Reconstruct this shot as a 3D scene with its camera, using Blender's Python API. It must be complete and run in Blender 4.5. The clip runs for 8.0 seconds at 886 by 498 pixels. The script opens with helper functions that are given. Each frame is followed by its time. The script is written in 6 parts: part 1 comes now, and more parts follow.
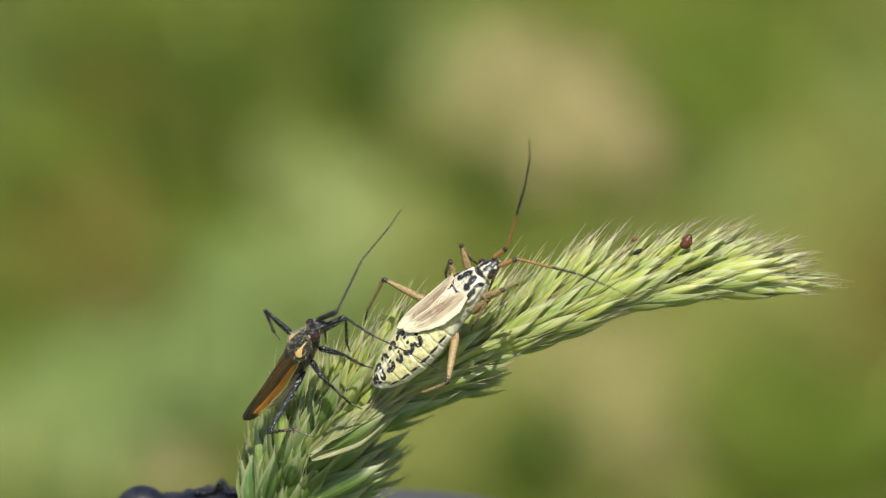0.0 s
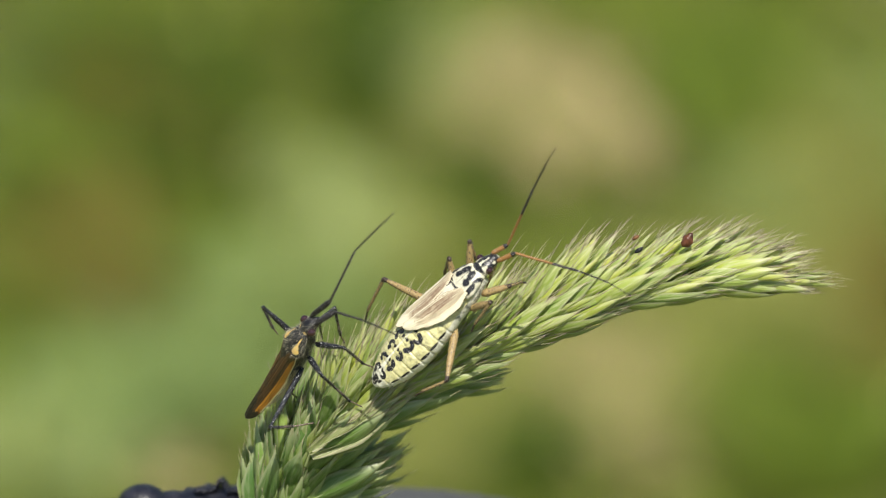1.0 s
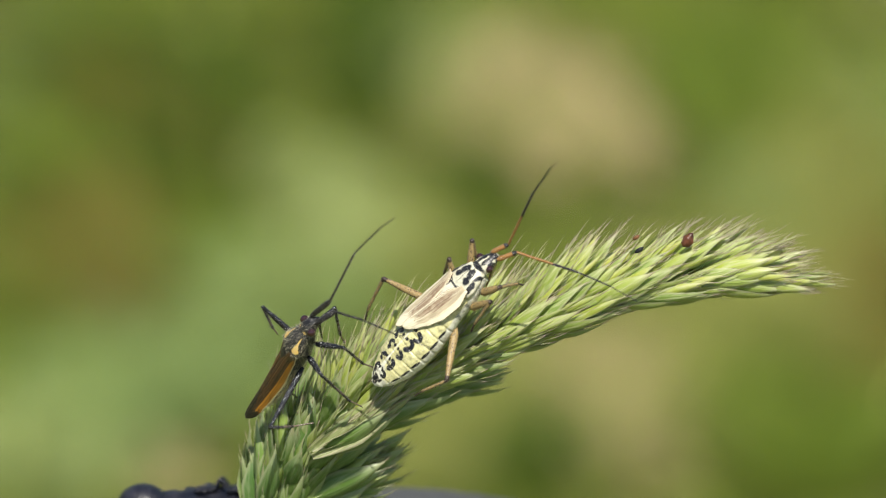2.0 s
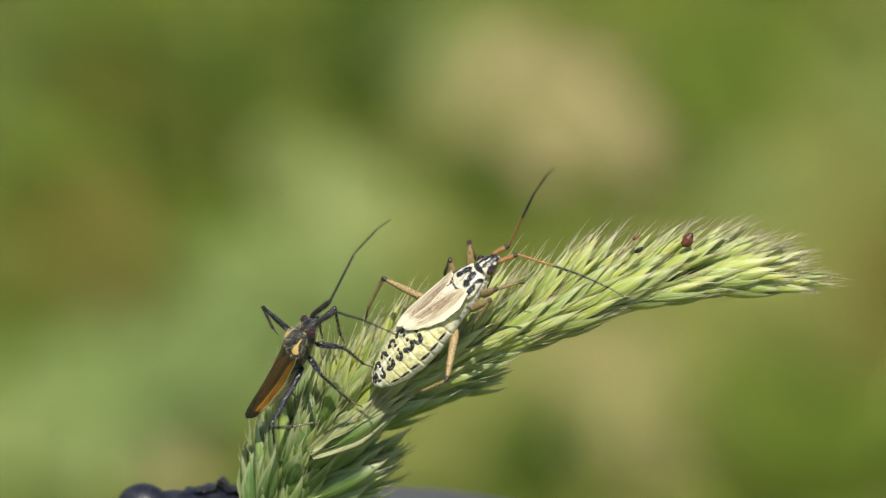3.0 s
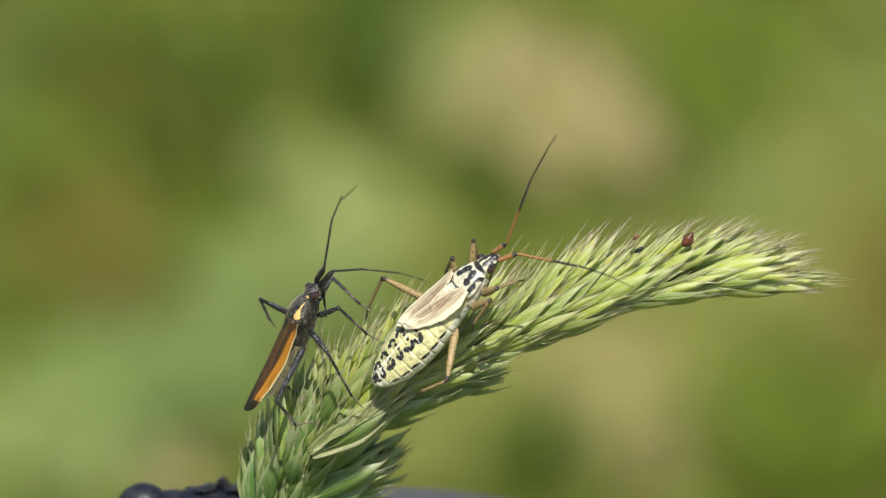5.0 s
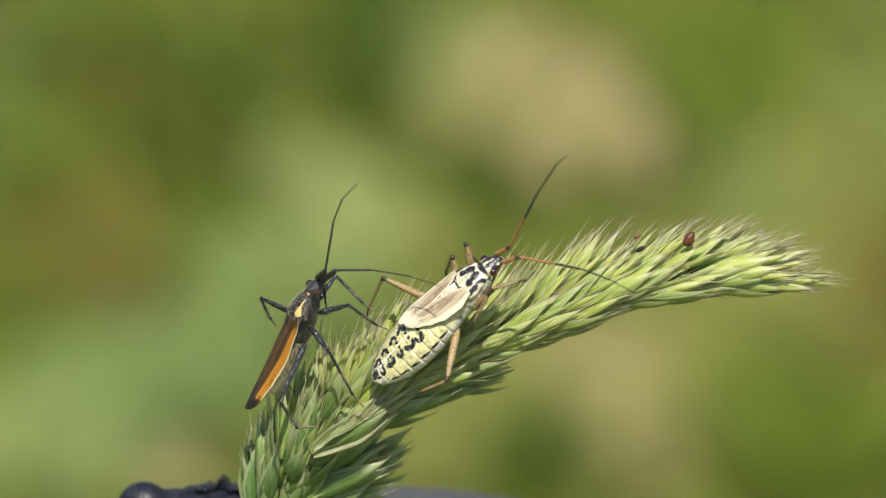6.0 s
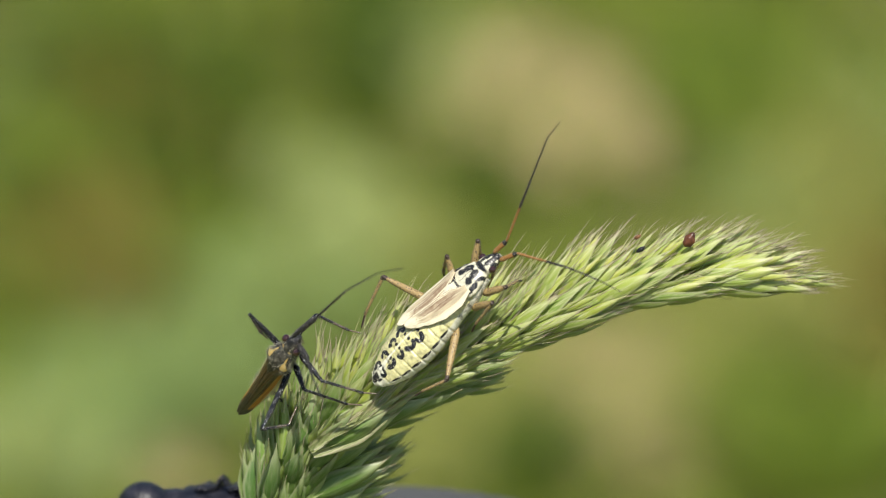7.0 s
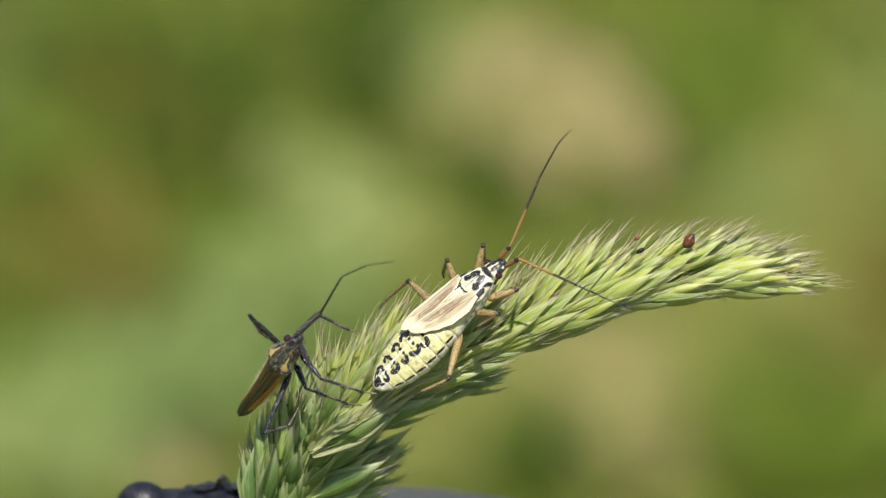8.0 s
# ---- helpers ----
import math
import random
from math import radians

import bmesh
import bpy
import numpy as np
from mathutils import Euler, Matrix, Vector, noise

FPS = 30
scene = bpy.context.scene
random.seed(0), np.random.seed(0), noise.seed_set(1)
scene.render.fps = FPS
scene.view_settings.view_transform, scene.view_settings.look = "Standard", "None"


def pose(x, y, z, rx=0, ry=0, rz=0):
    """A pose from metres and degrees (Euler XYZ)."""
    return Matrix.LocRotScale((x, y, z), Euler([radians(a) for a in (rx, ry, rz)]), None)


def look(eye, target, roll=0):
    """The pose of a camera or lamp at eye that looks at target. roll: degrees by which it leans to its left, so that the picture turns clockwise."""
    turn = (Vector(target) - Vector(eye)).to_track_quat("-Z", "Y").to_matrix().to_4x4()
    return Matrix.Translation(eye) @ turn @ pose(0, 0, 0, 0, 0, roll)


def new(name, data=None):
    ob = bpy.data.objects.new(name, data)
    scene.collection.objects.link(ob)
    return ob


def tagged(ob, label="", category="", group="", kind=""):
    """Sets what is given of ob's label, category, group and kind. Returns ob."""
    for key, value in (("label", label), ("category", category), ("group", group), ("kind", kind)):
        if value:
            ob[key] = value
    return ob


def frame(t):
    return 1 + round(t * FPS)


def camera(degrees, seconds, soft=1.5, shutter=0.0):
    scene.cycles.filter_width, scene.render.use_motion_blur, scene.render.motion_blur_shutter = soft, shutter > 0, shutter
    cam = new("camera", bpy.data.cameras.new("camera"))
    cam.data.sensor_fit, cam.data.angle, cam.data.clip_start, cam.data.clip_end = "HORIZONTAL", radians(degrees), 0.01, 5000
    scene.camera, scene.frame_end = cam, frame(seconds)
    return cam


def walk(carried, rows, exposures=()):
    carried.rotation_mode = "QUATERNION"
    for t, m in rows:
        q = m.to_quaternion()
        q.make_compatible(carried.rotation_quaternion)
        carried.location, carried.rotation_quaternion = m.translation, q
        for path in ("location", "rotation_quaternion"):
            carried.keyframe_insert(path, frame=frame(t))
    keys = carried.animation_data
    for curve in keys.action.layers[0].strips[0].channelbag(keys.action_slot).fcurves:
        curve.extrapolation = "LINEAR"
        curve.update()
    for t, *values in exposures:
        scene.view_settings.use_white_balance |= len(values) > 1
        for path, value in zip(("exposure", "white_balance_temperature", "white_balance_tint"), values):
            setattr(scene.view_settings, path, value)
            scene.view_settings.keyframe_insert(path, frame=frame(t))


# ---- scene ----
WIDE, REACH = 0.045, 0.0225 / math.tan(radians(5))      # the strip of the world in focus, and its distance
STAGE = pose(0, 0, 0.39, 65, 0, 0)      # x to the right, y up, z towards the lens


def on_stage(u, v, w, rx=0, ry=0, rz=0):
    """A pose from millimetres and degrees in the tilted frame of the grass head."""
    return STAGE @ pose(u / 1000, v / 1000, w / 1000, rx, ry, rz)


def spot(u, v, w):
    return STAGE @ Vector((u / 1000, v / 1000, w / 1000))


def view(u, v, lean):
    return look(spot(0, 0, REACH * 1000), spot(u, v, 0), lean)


# ---- camera ----
cam = camera(10, 8.0, soft=1.06)
cam.data.dof.use_dof = True
cam.data.dof.focus_distance = REACH - 0.0027
cam.data.dof.aperture_fstop = 38.0
walk(cam, [
    (0, view(-0.0000, 0.0000, 0.0000)),
    (0.5, view(-0.0201, -0.0430, 0.0000)),
    (1, view(-0.0430, -0.0775, 0.0000)),
    (1.5, view(-0.0717, -0.0861, 0.0286)),
    (3, view(-0.0517, -0.0918, 0.0286)),
    (4.5, view(-0.0574, -0.0918, 0.0286)),
    (6, view(-0.1234, -0.1550, 0.1031)),
    (7, view(-0.1378, -0.1435, 0.1719)),
    (7.5, view(-0.1320, -0.1320, 0.2578)),
    (8, view(-0.1205, -0.1148, 0.3438)),
])

# ---- light ----
SUN = Vector((0.08, -0.47, 0.88)).normalized()
world = bpy.data.worlds.new("sky")
scene.world = world
world.use_nodes = True
sky = world.node_tree.nodes.new("ShaderNodeTexSky")
sky.sky_type, sky.sun_disc = "NISHITA", False
sky.sun_elevation, sky.sun_rotation = math.asin(SUN.z), math.atan2(SUN.x, SUN.y)
world.node_tree.links.new(sky.outputs[0], world.node_tree.nodes["Background"].inputs[0])
world.node_tree.nodes["Background"].inputs[1].default_value = 0.085
sun = new("sun", bpy.data.lights.new("sun", "SUN"))
sun.data.energy, sun.data.angle, sun.data.color = 4.8, radians(0.5), (1.0, 0.95, 0.86)
sun.matrix_world = look(SUN * 3, (0, 0, 0))
scene.view_settings.exposure = 0.36


# ---- materials ----
class Nodes:
    """A node material, built by short calls."""

    def __init__(self, name, rough=0.5, **more):
        self.mat = bpy.data.materials.new(name)
        self.mat.use_nodes = True
        self.tree = self.mat.node_tree
        self.shader = self.tree.nodes["Principled BSDF"]
        self.shader.inputs["Roughness"].default_value = rough
        for key, value in more.items():
            self.shader.inputs[key.replace("_", " ")].default_value = value

    def put(self, value, socket):
        if isinstance(value, bpy.types.NodeSocket):
            self.tree.links.new(value, socket)
        elif isinstance(value, tuple) and len(value) == 3 and socket.type == "RGBA":
            socket.default_value = (*value, 1)
        else:
            socket.default_value = value

    def place(self, name="Object"):
        return self.tree.nodes.new("ShaderNodeTexCoord").outputs[name]

    def mark(self, name):
        node = self.tree.nodes.new("ShaderNodeAttribute")
        node.attribute_name = name
        return node.outputs["Fac"]

    def chance(self):
        return self.tree.nodes.new("ShaderNodeObjectInfo").outputs["Random"]

    def island(self):
        return self.tree.nodes.new("ShaderNodeNewGeometry").outputs["Random Per Island"]

    def noise(self, scale, detail=3, rough=0.55, stretch=None):
        node = self.tree.nodes.new("ShaderNodeTexNoise")
        where = self.place()
        if stretch:
            mapping = self.tree.nodes.new("ShaderNodeMapping")
            mapping.inputs["Scale"].default_value = stretch
            self.put(where, mapping.inputs["Vector"])
            where = mapping.outputs[0]
        self.put(where, node.inputs["Vector"])
        node.inputs["Scale"].default_value, node.inputs["Detail"].default_value = scale, detail
        node.inputs["Roughness"].default_value = rough
        return node.outputs["Fac"]

    def cells(self, scale):
        node = self.tree.nodes.new("ShaderNodeTexVoronoi")
        self.put(self.place(), node.inputs["Vector"])
        node.inputs["Scale"].default_value = scale
        return node.outputs["Distance"]

    def ramp(self, value, low, high):
        node = self.tree.nodes.new("ShaderNodeMapRange")
        node.interpolation_type = "SMOOTHSTEP"
        self.put(value, node.inputs["Value"])
        node.inputs["From Min"].default_value, node.inputs["From Max"].default_value = low, high
        return node.outputs["Result"]

    def math(self, how, a, b):
        node = self.tree.nodes.new("ShaderNodeMath")
        node.operation = how
        self.put(a, node.inputs[0])
        self.put(b, node.inputs[1])
        return node.outputs[0]

    def mix(self, share, a, b):
        node = self.tree.nodes.new("ShaderNodeMix")
        node.data_type = "RGBA"
        self.put(share, node.inputs[0])
        self.put(a, node.inputs[6])
        self.put(b, node.inputs[7])
        return node.outputs[2]

    def colour(self, value):
        self.put(value, self.shader.inputs["Base Color"])
        self.skin = value
        return self

    def bump(self, height, strength, depth):
        node = self.tree.nodes.new("ShaderNodeBump")
        node.inputs["Strength"].default_value, node.inputs["Distance"].default_value = strength, depth
        self.put(height, node.inputs["Height"])
        self.put(node.outputs[0], self.shader.inputs["Normal"])
        return self

    def glow_through(self, share, tint):
        """Lets part of the light through, as a thin leaf or wing does."""
        thin = self.tree.nodes.new("ShaderNodeBsdfTranslucent")
        both = self.tree.nodes.new("ShaderNodeMixShader")
        self.put(self.mix(0.5, self.skin, tint), thin.inputs["Color"])
        both.inputs[0].default_value = share
        self.put(self.shader.outputs[0], both.inputs[1])
        self.put(thin.outputs[0], both.inputs[2])
        self.put(both.outputs[0], self.tree.nodes["Material Output"].inputs["Surface"])
        return self


def scale_green(name, green, pale, blush, clear=0.45, streaks=0.58):
    """A spikelet's scale: green keel, soft veins, papery margin and tip. across and along are 0 to 1, and along passes 1 on the bristle."""
    n = Nodes(name, 0.34, Specular_IOR_Level=0.55)
    across, along = n.mark("across"), n.mark("along")
    grain = n.noise(6200, 4, 0.65, (1, 1, 0.07))
    blotch = n.noise(520, 3)
    tone = n.mix(n.chance(), tuple(c * f for c, f in zip(green, (0.80, 0.86, 0.9))), tuple(c * f for c, f in zip(green, (1.40, 1.18, 1.0))))
    tone = n.mix(n.math("MULTIPLY", n.ramp(blotch, 0.42, 0.66), 0.45), tone, tuple(c * f for c, f in zip(green, (0.60, 0.72, 0.75))))
    vein = n.ramp(n.math("SINE", n.math("MULTIPLY", across, 23.0), 0.0), 0.3, 0.95)
    tone = n.mix(n.math("MULTIPLY", n.math("MULTIPLY", vein, n.ramp(blotch, 0.35, 0.6)), 0.12), tone, pale)
    tone = n.mix(n.math("MULTIPLY", n.ramp(grain, 0.46, 0.64), streaks), tone, pale)
    tone = n.mix(n.math("MULTIPLY", n.ramp(across, 0.70, 0.97), 0.78), tone, pale)
    tone = n.mix(n.math("MULTIPLY", n.ramp(along, 0.45, 0.9), 0.62), tone, pale)
    stain = n.math("MULTIPLY", n.ramp(along, 0.66, 0.92), n.ramp(n.noise(900, 2), 0.46, 0.60))
    tone = n.mix(n.math("MULTIPLY", stain, 0.7), tone, blush)
    bristle = n.mix(n.ramp(n.noise(420, 1), 0.48, 0.62), blush, tuple(c * f for c, f in zip(pale, (0.95, 0.9, 0.8))))
    tone = n.mix(n.ramp(along, 0.98, 1.15), tone, bristle)
    n.colour(tone).bump(n.math("ADD", grain, n.math("MULTIPLY", vein, 0.6)), 0.5, 0.00004)
    n.put(n.math("SUBTRACT", 1.0, n.math("MULTIPLY", n.ramp(across, 0.75, 1.0), clear)), n.shader.inputs["Alpha"])
    return n.glow_through(0.36, (0.58, 0.68, 0.20)).mat


def blade(name, a, b, rough=0.6):
    n = Nodes(name, rough, Specular_IOR_Level=0.2)
    n.colour(n.mix(n.island(), a, b))
    return n.glow_through(0.3, tuple(c * 1.3 for c in b)).mat


LEMMA = scale_green("spikelet_green", (0.37, 0.48, 0.080), (0.71, 0.71, 0.41), (0.42, 0.31, 0.28))
GLUME = scale_green("glume_green", (0.28, 0.40, 0.075), (0.69, 0.69, 0.41), (0.44, 0.32, 0.27))
# cooler green of the spike's foot, darkened: its shade is put into the colour
LEMMA_BASE = scale_green("spikelet_blue_green_shaded", (0.23, 0.37, 0.065), (0.62, 0.65, 0.38), (0.48, 0.40, 0.28), streaks=0.26)
GLUME_BASE = scale_green("glume_blue_green_shaded", (0.120, 0.235, 0.048), (0.58, 0.61, 0.36), (0.44, 0.36, 0.25), streaks=0.22)
LEMMA_TIP = scale_green("spikelet_young", (0.45, 0.55, 0.10), (0.74, 0.74, 0.45), (0.46, 0.34, 0.31))
GLUME_TIP = scale_green("glume_young", (0.37, 0.50, 0.10), (0.72, 0.72, 0.44), (0.48, 0.35, 0.31))
PAPER = scale_green("papery_glume", (0.27, 0.33, 0.13), (0.72, 0.65, 0.46), (0.56, 0.45, 0.32), 0.75)
STEM = Nodes("stem_green", 0.45).colour((0.16, 0.25, 0.06)).mat


def marked(name, pale, dark, rough, grain=9000, tone=0.25, second=None, coat=0.0, dots=0, stretch=None, relief=0.00003, dust=None, worn=0.0, rim=None, ragged_by=2.0):
    """A shell with dark markings; 'mark' says where, 'warm' where the second colour lies."""
    n = Nodes(name, rough, Coat_Weight=coat)
    fleck = n.noise(grain, 4, 0.6, stretch)
    base = n.mix(n.math("MULTIPLY", n.ramp(fleck, 0.35, 0.7), tone), pale, tuple(c * 0.55 for c in pale))
    if second:
        base = n.mix(n.ramp(n.math("ADD", n.mark("warm"), n.math("MULTIPLY", n.math("SUBTRACT", fleck, 0.5), 0.5)), 0.35, 0.65), base, second)
    if rim:
        base = n.mix(n.ramp(n.mark("rim"), 0.3, 0.7), base, rim)
    ragged = n.noise(3200, 5, 0.65)
    edge = n.math("ADD", n.mark("mark"), n.math("MULTIPLY", n.math("SUBTRACT", ragged, 0.5), ragged_by))
    base = n.mix(n.ramp(edge, 0.34, 0.70), base, dark)
    if dots:
        base = n.mix(n.math("SUBTRACT", 1.0, n.ramp(n.cells(dots), 0.22, 0.34)), base, dark)
    if worn:
        base = n.mix(n.math("MULTIPLY", n.ramp(fleck, 0.48, 0.72), worn), base, dark)
    # pale flecks: tiny hairs, and glints of light painted into the colour
    if dust:
        base = n.mix(n.math("MULTIPLY", n.ramp(n.noise(15000, 2, 0.5), 0.62, 0.70), dust[1]), base, dust[0])
    n.colour(base)
    return n.bump(fleck, 0.6, relief).mat


BLACK = (0.012, 0.012, 0.014)
LONG = (1.0, 0.14, 1.0)
F_SHELL = marked("cream_shell", (0.68, 0.65, 0.48), BLACK, 0.36, 7000, 0.45, worn=0.15, dust=((0.75, 0.72, 0.60), 0.5), ragged_by=1.2)
F_BELLY = marked("yellow_belly", (0.66, 0.62, 0.30), BLACK, 0.32, 4200, 0.6, second=(0.72, 0.71, 0.56), ragged_by=1.0, worn=0.30, dust=((0.74, 0.72, 0.58), 0.5), relief=0.00006)
F_WING = marked("pale_wing", (0.55, 0.46, 0.30), (0.19, 0.11, 0.065), 0.24, 5200, 0.6, second=(0.78, 0.71, 0.50), stretch=LONG, worn=0.15, ragged_by=0.35)
F_LEG = marked("tan_leg", (0.37, 0.26, 0.105), (0.04, 0.025, 0.018), 0.42, 14000, 0.6, dots=8200, relief=0.00005, dust=((0.55, 0.48, 0.34), 0.5))
M_SHELL = marked("black_shell", (0.011, 0.010, 0.011), BLACK, 0.30, coat=0.2, second=(0.78, 0.53, 0.15), relief=0.0001, dust=((0.50, 0.48, 0.42), 0.35))
M_WING = marked("brown_wing", (0.085, 0.042, 0.019), (0.014, 0.011, 0.011), 0.28, 5200, 0.9, second=(0.44, 0.185, 0.022), stretch=LONG, relief=0.00006, worn=0.45, dust=((0.42, 0.30, 0.15), 0.3), rim=(0.62, 0.52, 0.27), coat=0.2)
M_LEG = marked("black_leg", (0.009, 0.010, 0.013), (0.15, 0.115, 0.08), 0.22, 9000, 0.3, relief=0.00014, dust=((0.65, 0.65, 0.63), 0.85), coat=0.2)
HORN = marked("antenna_shell", (0.33, 0.16, 0.042), (0.016, 0.014, 0.014), 0.40, 12000, 0.5, relief=0.0001, dust=((0.55, 0.52, 0.46), 0.75))
EYE = Nodes("compound_eye", 0.08, Coat_Weight=0.8).colour((0.030, 0.009, 0.010)).mat
GOLD_HAIR = Nodes("golden_hair", 0.5).colour((0.62, 0.56, 0.34)).mat
BRISTLE = Nodes("dark_bristle", 0.3).colour((0.10, 0.09, 0.08)).mat
HAIR = Nodes("pale_hair", 0.5).colour((0.48, 0.44, 0.33)).mat


# ---- mesh helpers, all in millimetres ----
def part(name, bm, material, parent=None, label=""):
    bmesh.ops.recalc_face_normals(bm, faces=bm.faces)
    for v in bm.verts:
        v.co *= 0.001
    for f in bm.faces:
        f.smooth = True
    me = bpy.data.meshes.new(name)
    bm.to_mesh(me)
    bm.free()
    for m in material if isinstance(material, (list, tuple)) else [material]:
        me.materials.append(m)
    ob = new(name, me)
    ob.parent = parent
    return tagged(ob, label)


def grid(bm, rows, closed=True, caps=True):
    """Skins rows of points; returns the rows of vertices."""
    made = [[bm.verts.new(p) for p in row] for row in rows]
    n = len(rows[0])
    for a, b in zip(made, made[1:]):
        for i in range(n if closed else n - 1):
            j = (i + 1) % n
            bm.faces.new((a[i], a[j], b[j], b[i]))
    if closed and caps:
        bm.faces.new(made[0][::-1])
        bm.faces.new(made[-1])
    return made


def ease(x, table):
    """Smooth interpolation in a table of (x, value, ...)."""
    table = table if table[0][0] < table[-1][0] else table[::-1]
    xs = [r[0] for r in table]
    x = min(max(x, xs[0]), xs[-1])
    i = max(k for k in range(len(xs) - 1) if xs[k] <= x)
    t = (x - xs[i]) / (xs[i + 1] - xs[i])
    t = t * t * (3 - 2 * t) * 0.5 + t * 0.5
    return [a + (b - a) * t for a, b in zip(table[i][1:], table[i + 1][1:])]


def hull(table, rows, around, flat=1.0):
    """A body along y from rows of (y, half width, top, bottom, middle height)."""
    bm = bmesh.new()
    y0, y1 = table[0][0], table[-1][0]
    rings = []
    for i in range(rows):
        y = y0 + (y1 - y0) * i / (rows - 1)
        w, top, low, mid = ease(y, table)
        ring = []
        for k in range(around):
            a = 2 * math.pi * k / around
            c, s = math.cos(a), math.sin(a)
            c = math.copysign(abs(c) ** flat, c)
            ring.append((w * c, y, mid + (top if s > 0 else low) * s))
        rings.append(ring)
    grid(bm, rings)
    return bm


def paint(bm, name, rule):
    layer = bm.verts.layers.float.get(name) or bm.verts.layers.float.new(name)
    for v in bm.verts:
        v[layer] = rule(v.co)


def ellipse(x, y, cx, cy, a, b, turn=0.0):
    c, s = math.cos(turn), math.sin(turn)
    u, v = ((x - cx) * c + (y - cy) * s) / a, (-(x - cx) * s + (y - cy) * c) / b
    return min(1.0, max(0.0, 1.5 - math.hypot(u, v)))


def ball(bm, at, r, n=10):
    ret = bmesh.ops.create_uvsphere(bm, u_segments=n, v_segments=max(6, n - 2), radius=1.0)
    for v in ret["verts"]:
        v.co = Vector(at) + Vector((v.co.x * r[0], v.co.y * r[1], v.co.z * r[2]))


def limb_mesh(length, radii, around=10, rows=14, dark=None, hairs=0, hair=(0.12, 0.012), bow=0.0, seed=1, pits=0.16):
    """A limb along +z from 0 to length; radii are rows of (share of length, radius)."""
    bm = bmesh.new()
    rings = []
    for i in range(rows):
        t = i / (rows - 1)
        r = ease(t, radii)[0]
        rings.append([(r * math.cos(2 * math.pi * k / around), r * math.sin(2 * math.pi * k / around) + bow * math.sin(math.pi * t), t * length)
                      for k in range(around)])
    grid(bm, rings)
    for v in bm.verts:      # pits and ridges of the skin
        k = 1 + pits * noise.noise(Vector((v.co.x * 9 + seed, v.co.y * 9, v.co.z * 7)))
        v.co.x, v.co.y = v.co.x * k, v.co.y * k
    if dark:
        paint(bm, "mark", lambda p: dark(p.z / length))
    rnd = random.Random(seed)
    for _ in range(hairs):
        t, a = rnd.uniform(0.04, 0.96), rnd.uniform(0, 2 * math.pi)
        r = ease(t, radii)[0]
        out = Vector((math.cos(a), math.sin(a), 0))
        foot = Vector((0, bow * math.sin(math.pi * t), t * length)) + out * r * 0.9
        for f in thorn(bm, foot, out + Vector((0, 0, rnd.uniform(0.5, 1.2))), hair[0] * rnd.uniform(0.6, 1.2), hair[1]):
            f.material_index = 1
    return bm


def thorn(bm, foot, way, length, r):
    way = Vector(way).normalized()
    side = way.orthogonal().normalized()
    other = way.cross(side)
    base = [bm.verts.new(foot + (side * math.cos(a) + other * math.sin(a)) * r) for a in (0, 2.094, 4.189)]
    tip = bm.verts.new(foot + way * length)
    return [bm.faces.new((base[i], base[(i + 1) % 3], tip)) for i in range(3)]


def fuzz(parent, table, count, length, y0, y1, seed, material=None, thick=0.007, lower=-1.0, upper=1.0):
    """Short pale hairs standing on a hull."""
    rnd = random.Random(seed)
    bm = bmesh.new()
    for _ in range(count):
        y, a = rnd.uniform(y0, y1), rnd.uniform(-math.pi, math.pi)
        if not lower <= math.sin(a) <= upper:
            continue
        w, top, low, mid = ease(y, table)
        c, s = math.cos(a), math.sin(a)
        foot = Vector((w * c, y, mid + (top if s > 0 else low) * s)) * 1.0
        thorn(bm, foot, (c / max(w, 0.2), rnd.uniform(-0.9, 0.1), s / max(top, 0.2)), length * rnd.uniform(0.5, 1.2), thick)
    ob = part("hair", bm, material or HAIR, parent, "fine pale hairs")
    return tagged(ob, kind="stuff")


def bone(a, b, hint=(0, 0, 1)):
    """The pose, in its thing's space, of a limb that runs from a to b (millimetres)."""
    z = (Vector(b) - Vector(a)).normalized()
    x = Vector(hint).cross(z)
    x = x.normalized() if x.length > 1e-4 else z.orthogonal().normalized()
    m = Matrix((x, z.cross(x), z)).transposed().to_4x4()
    m.translation = Vector(a) * 0.001
    return m


# ---- ground and meadow ----
def ground():
    bm = bmesh.new()
    size, steps = 2000.0, 60
    rows = []
    for i in range(steps + 1):
        row = []
        for j in range(steps + 1):
            x, y = [math.copysign(abs(k / steps * 2 - 1) ** 5, k / steps * 2 - 1) * size for k in (i, j)]
            row.append((x * 1000, y * 1000 + 500, 0 if abs(x) < 1.5 and abs(y) < 1.5 else noise.noise((x * 0.02, y * 0.02, 0)) * min(abs(x) + abs(y), 60) * 8))
        rows.append(row)
    grid(bm, rows, closed=False)
    n = Nodes("meadow_soil", 0.9)
    big, fine = n.noise(1.3, 9, 0.7), n.noise(220, 5)
    tone = n.mix(n.ramp(big, 0.4, 0.62), (0.115, 0.135, 0.035), (0.16, 0.15, 0.055))
    n.colour(n.mix(n.math("MULTIPLY", n.ramp(fine, 0.4, 0.7), 0.5), tone, (0.07, 0.09, 0.025))).bump(fine, 0.6, 0.004)
    return tagged(part("ground", bm, n.mat), "meadow ground of soil and short green growth", "ground", kind="structure")


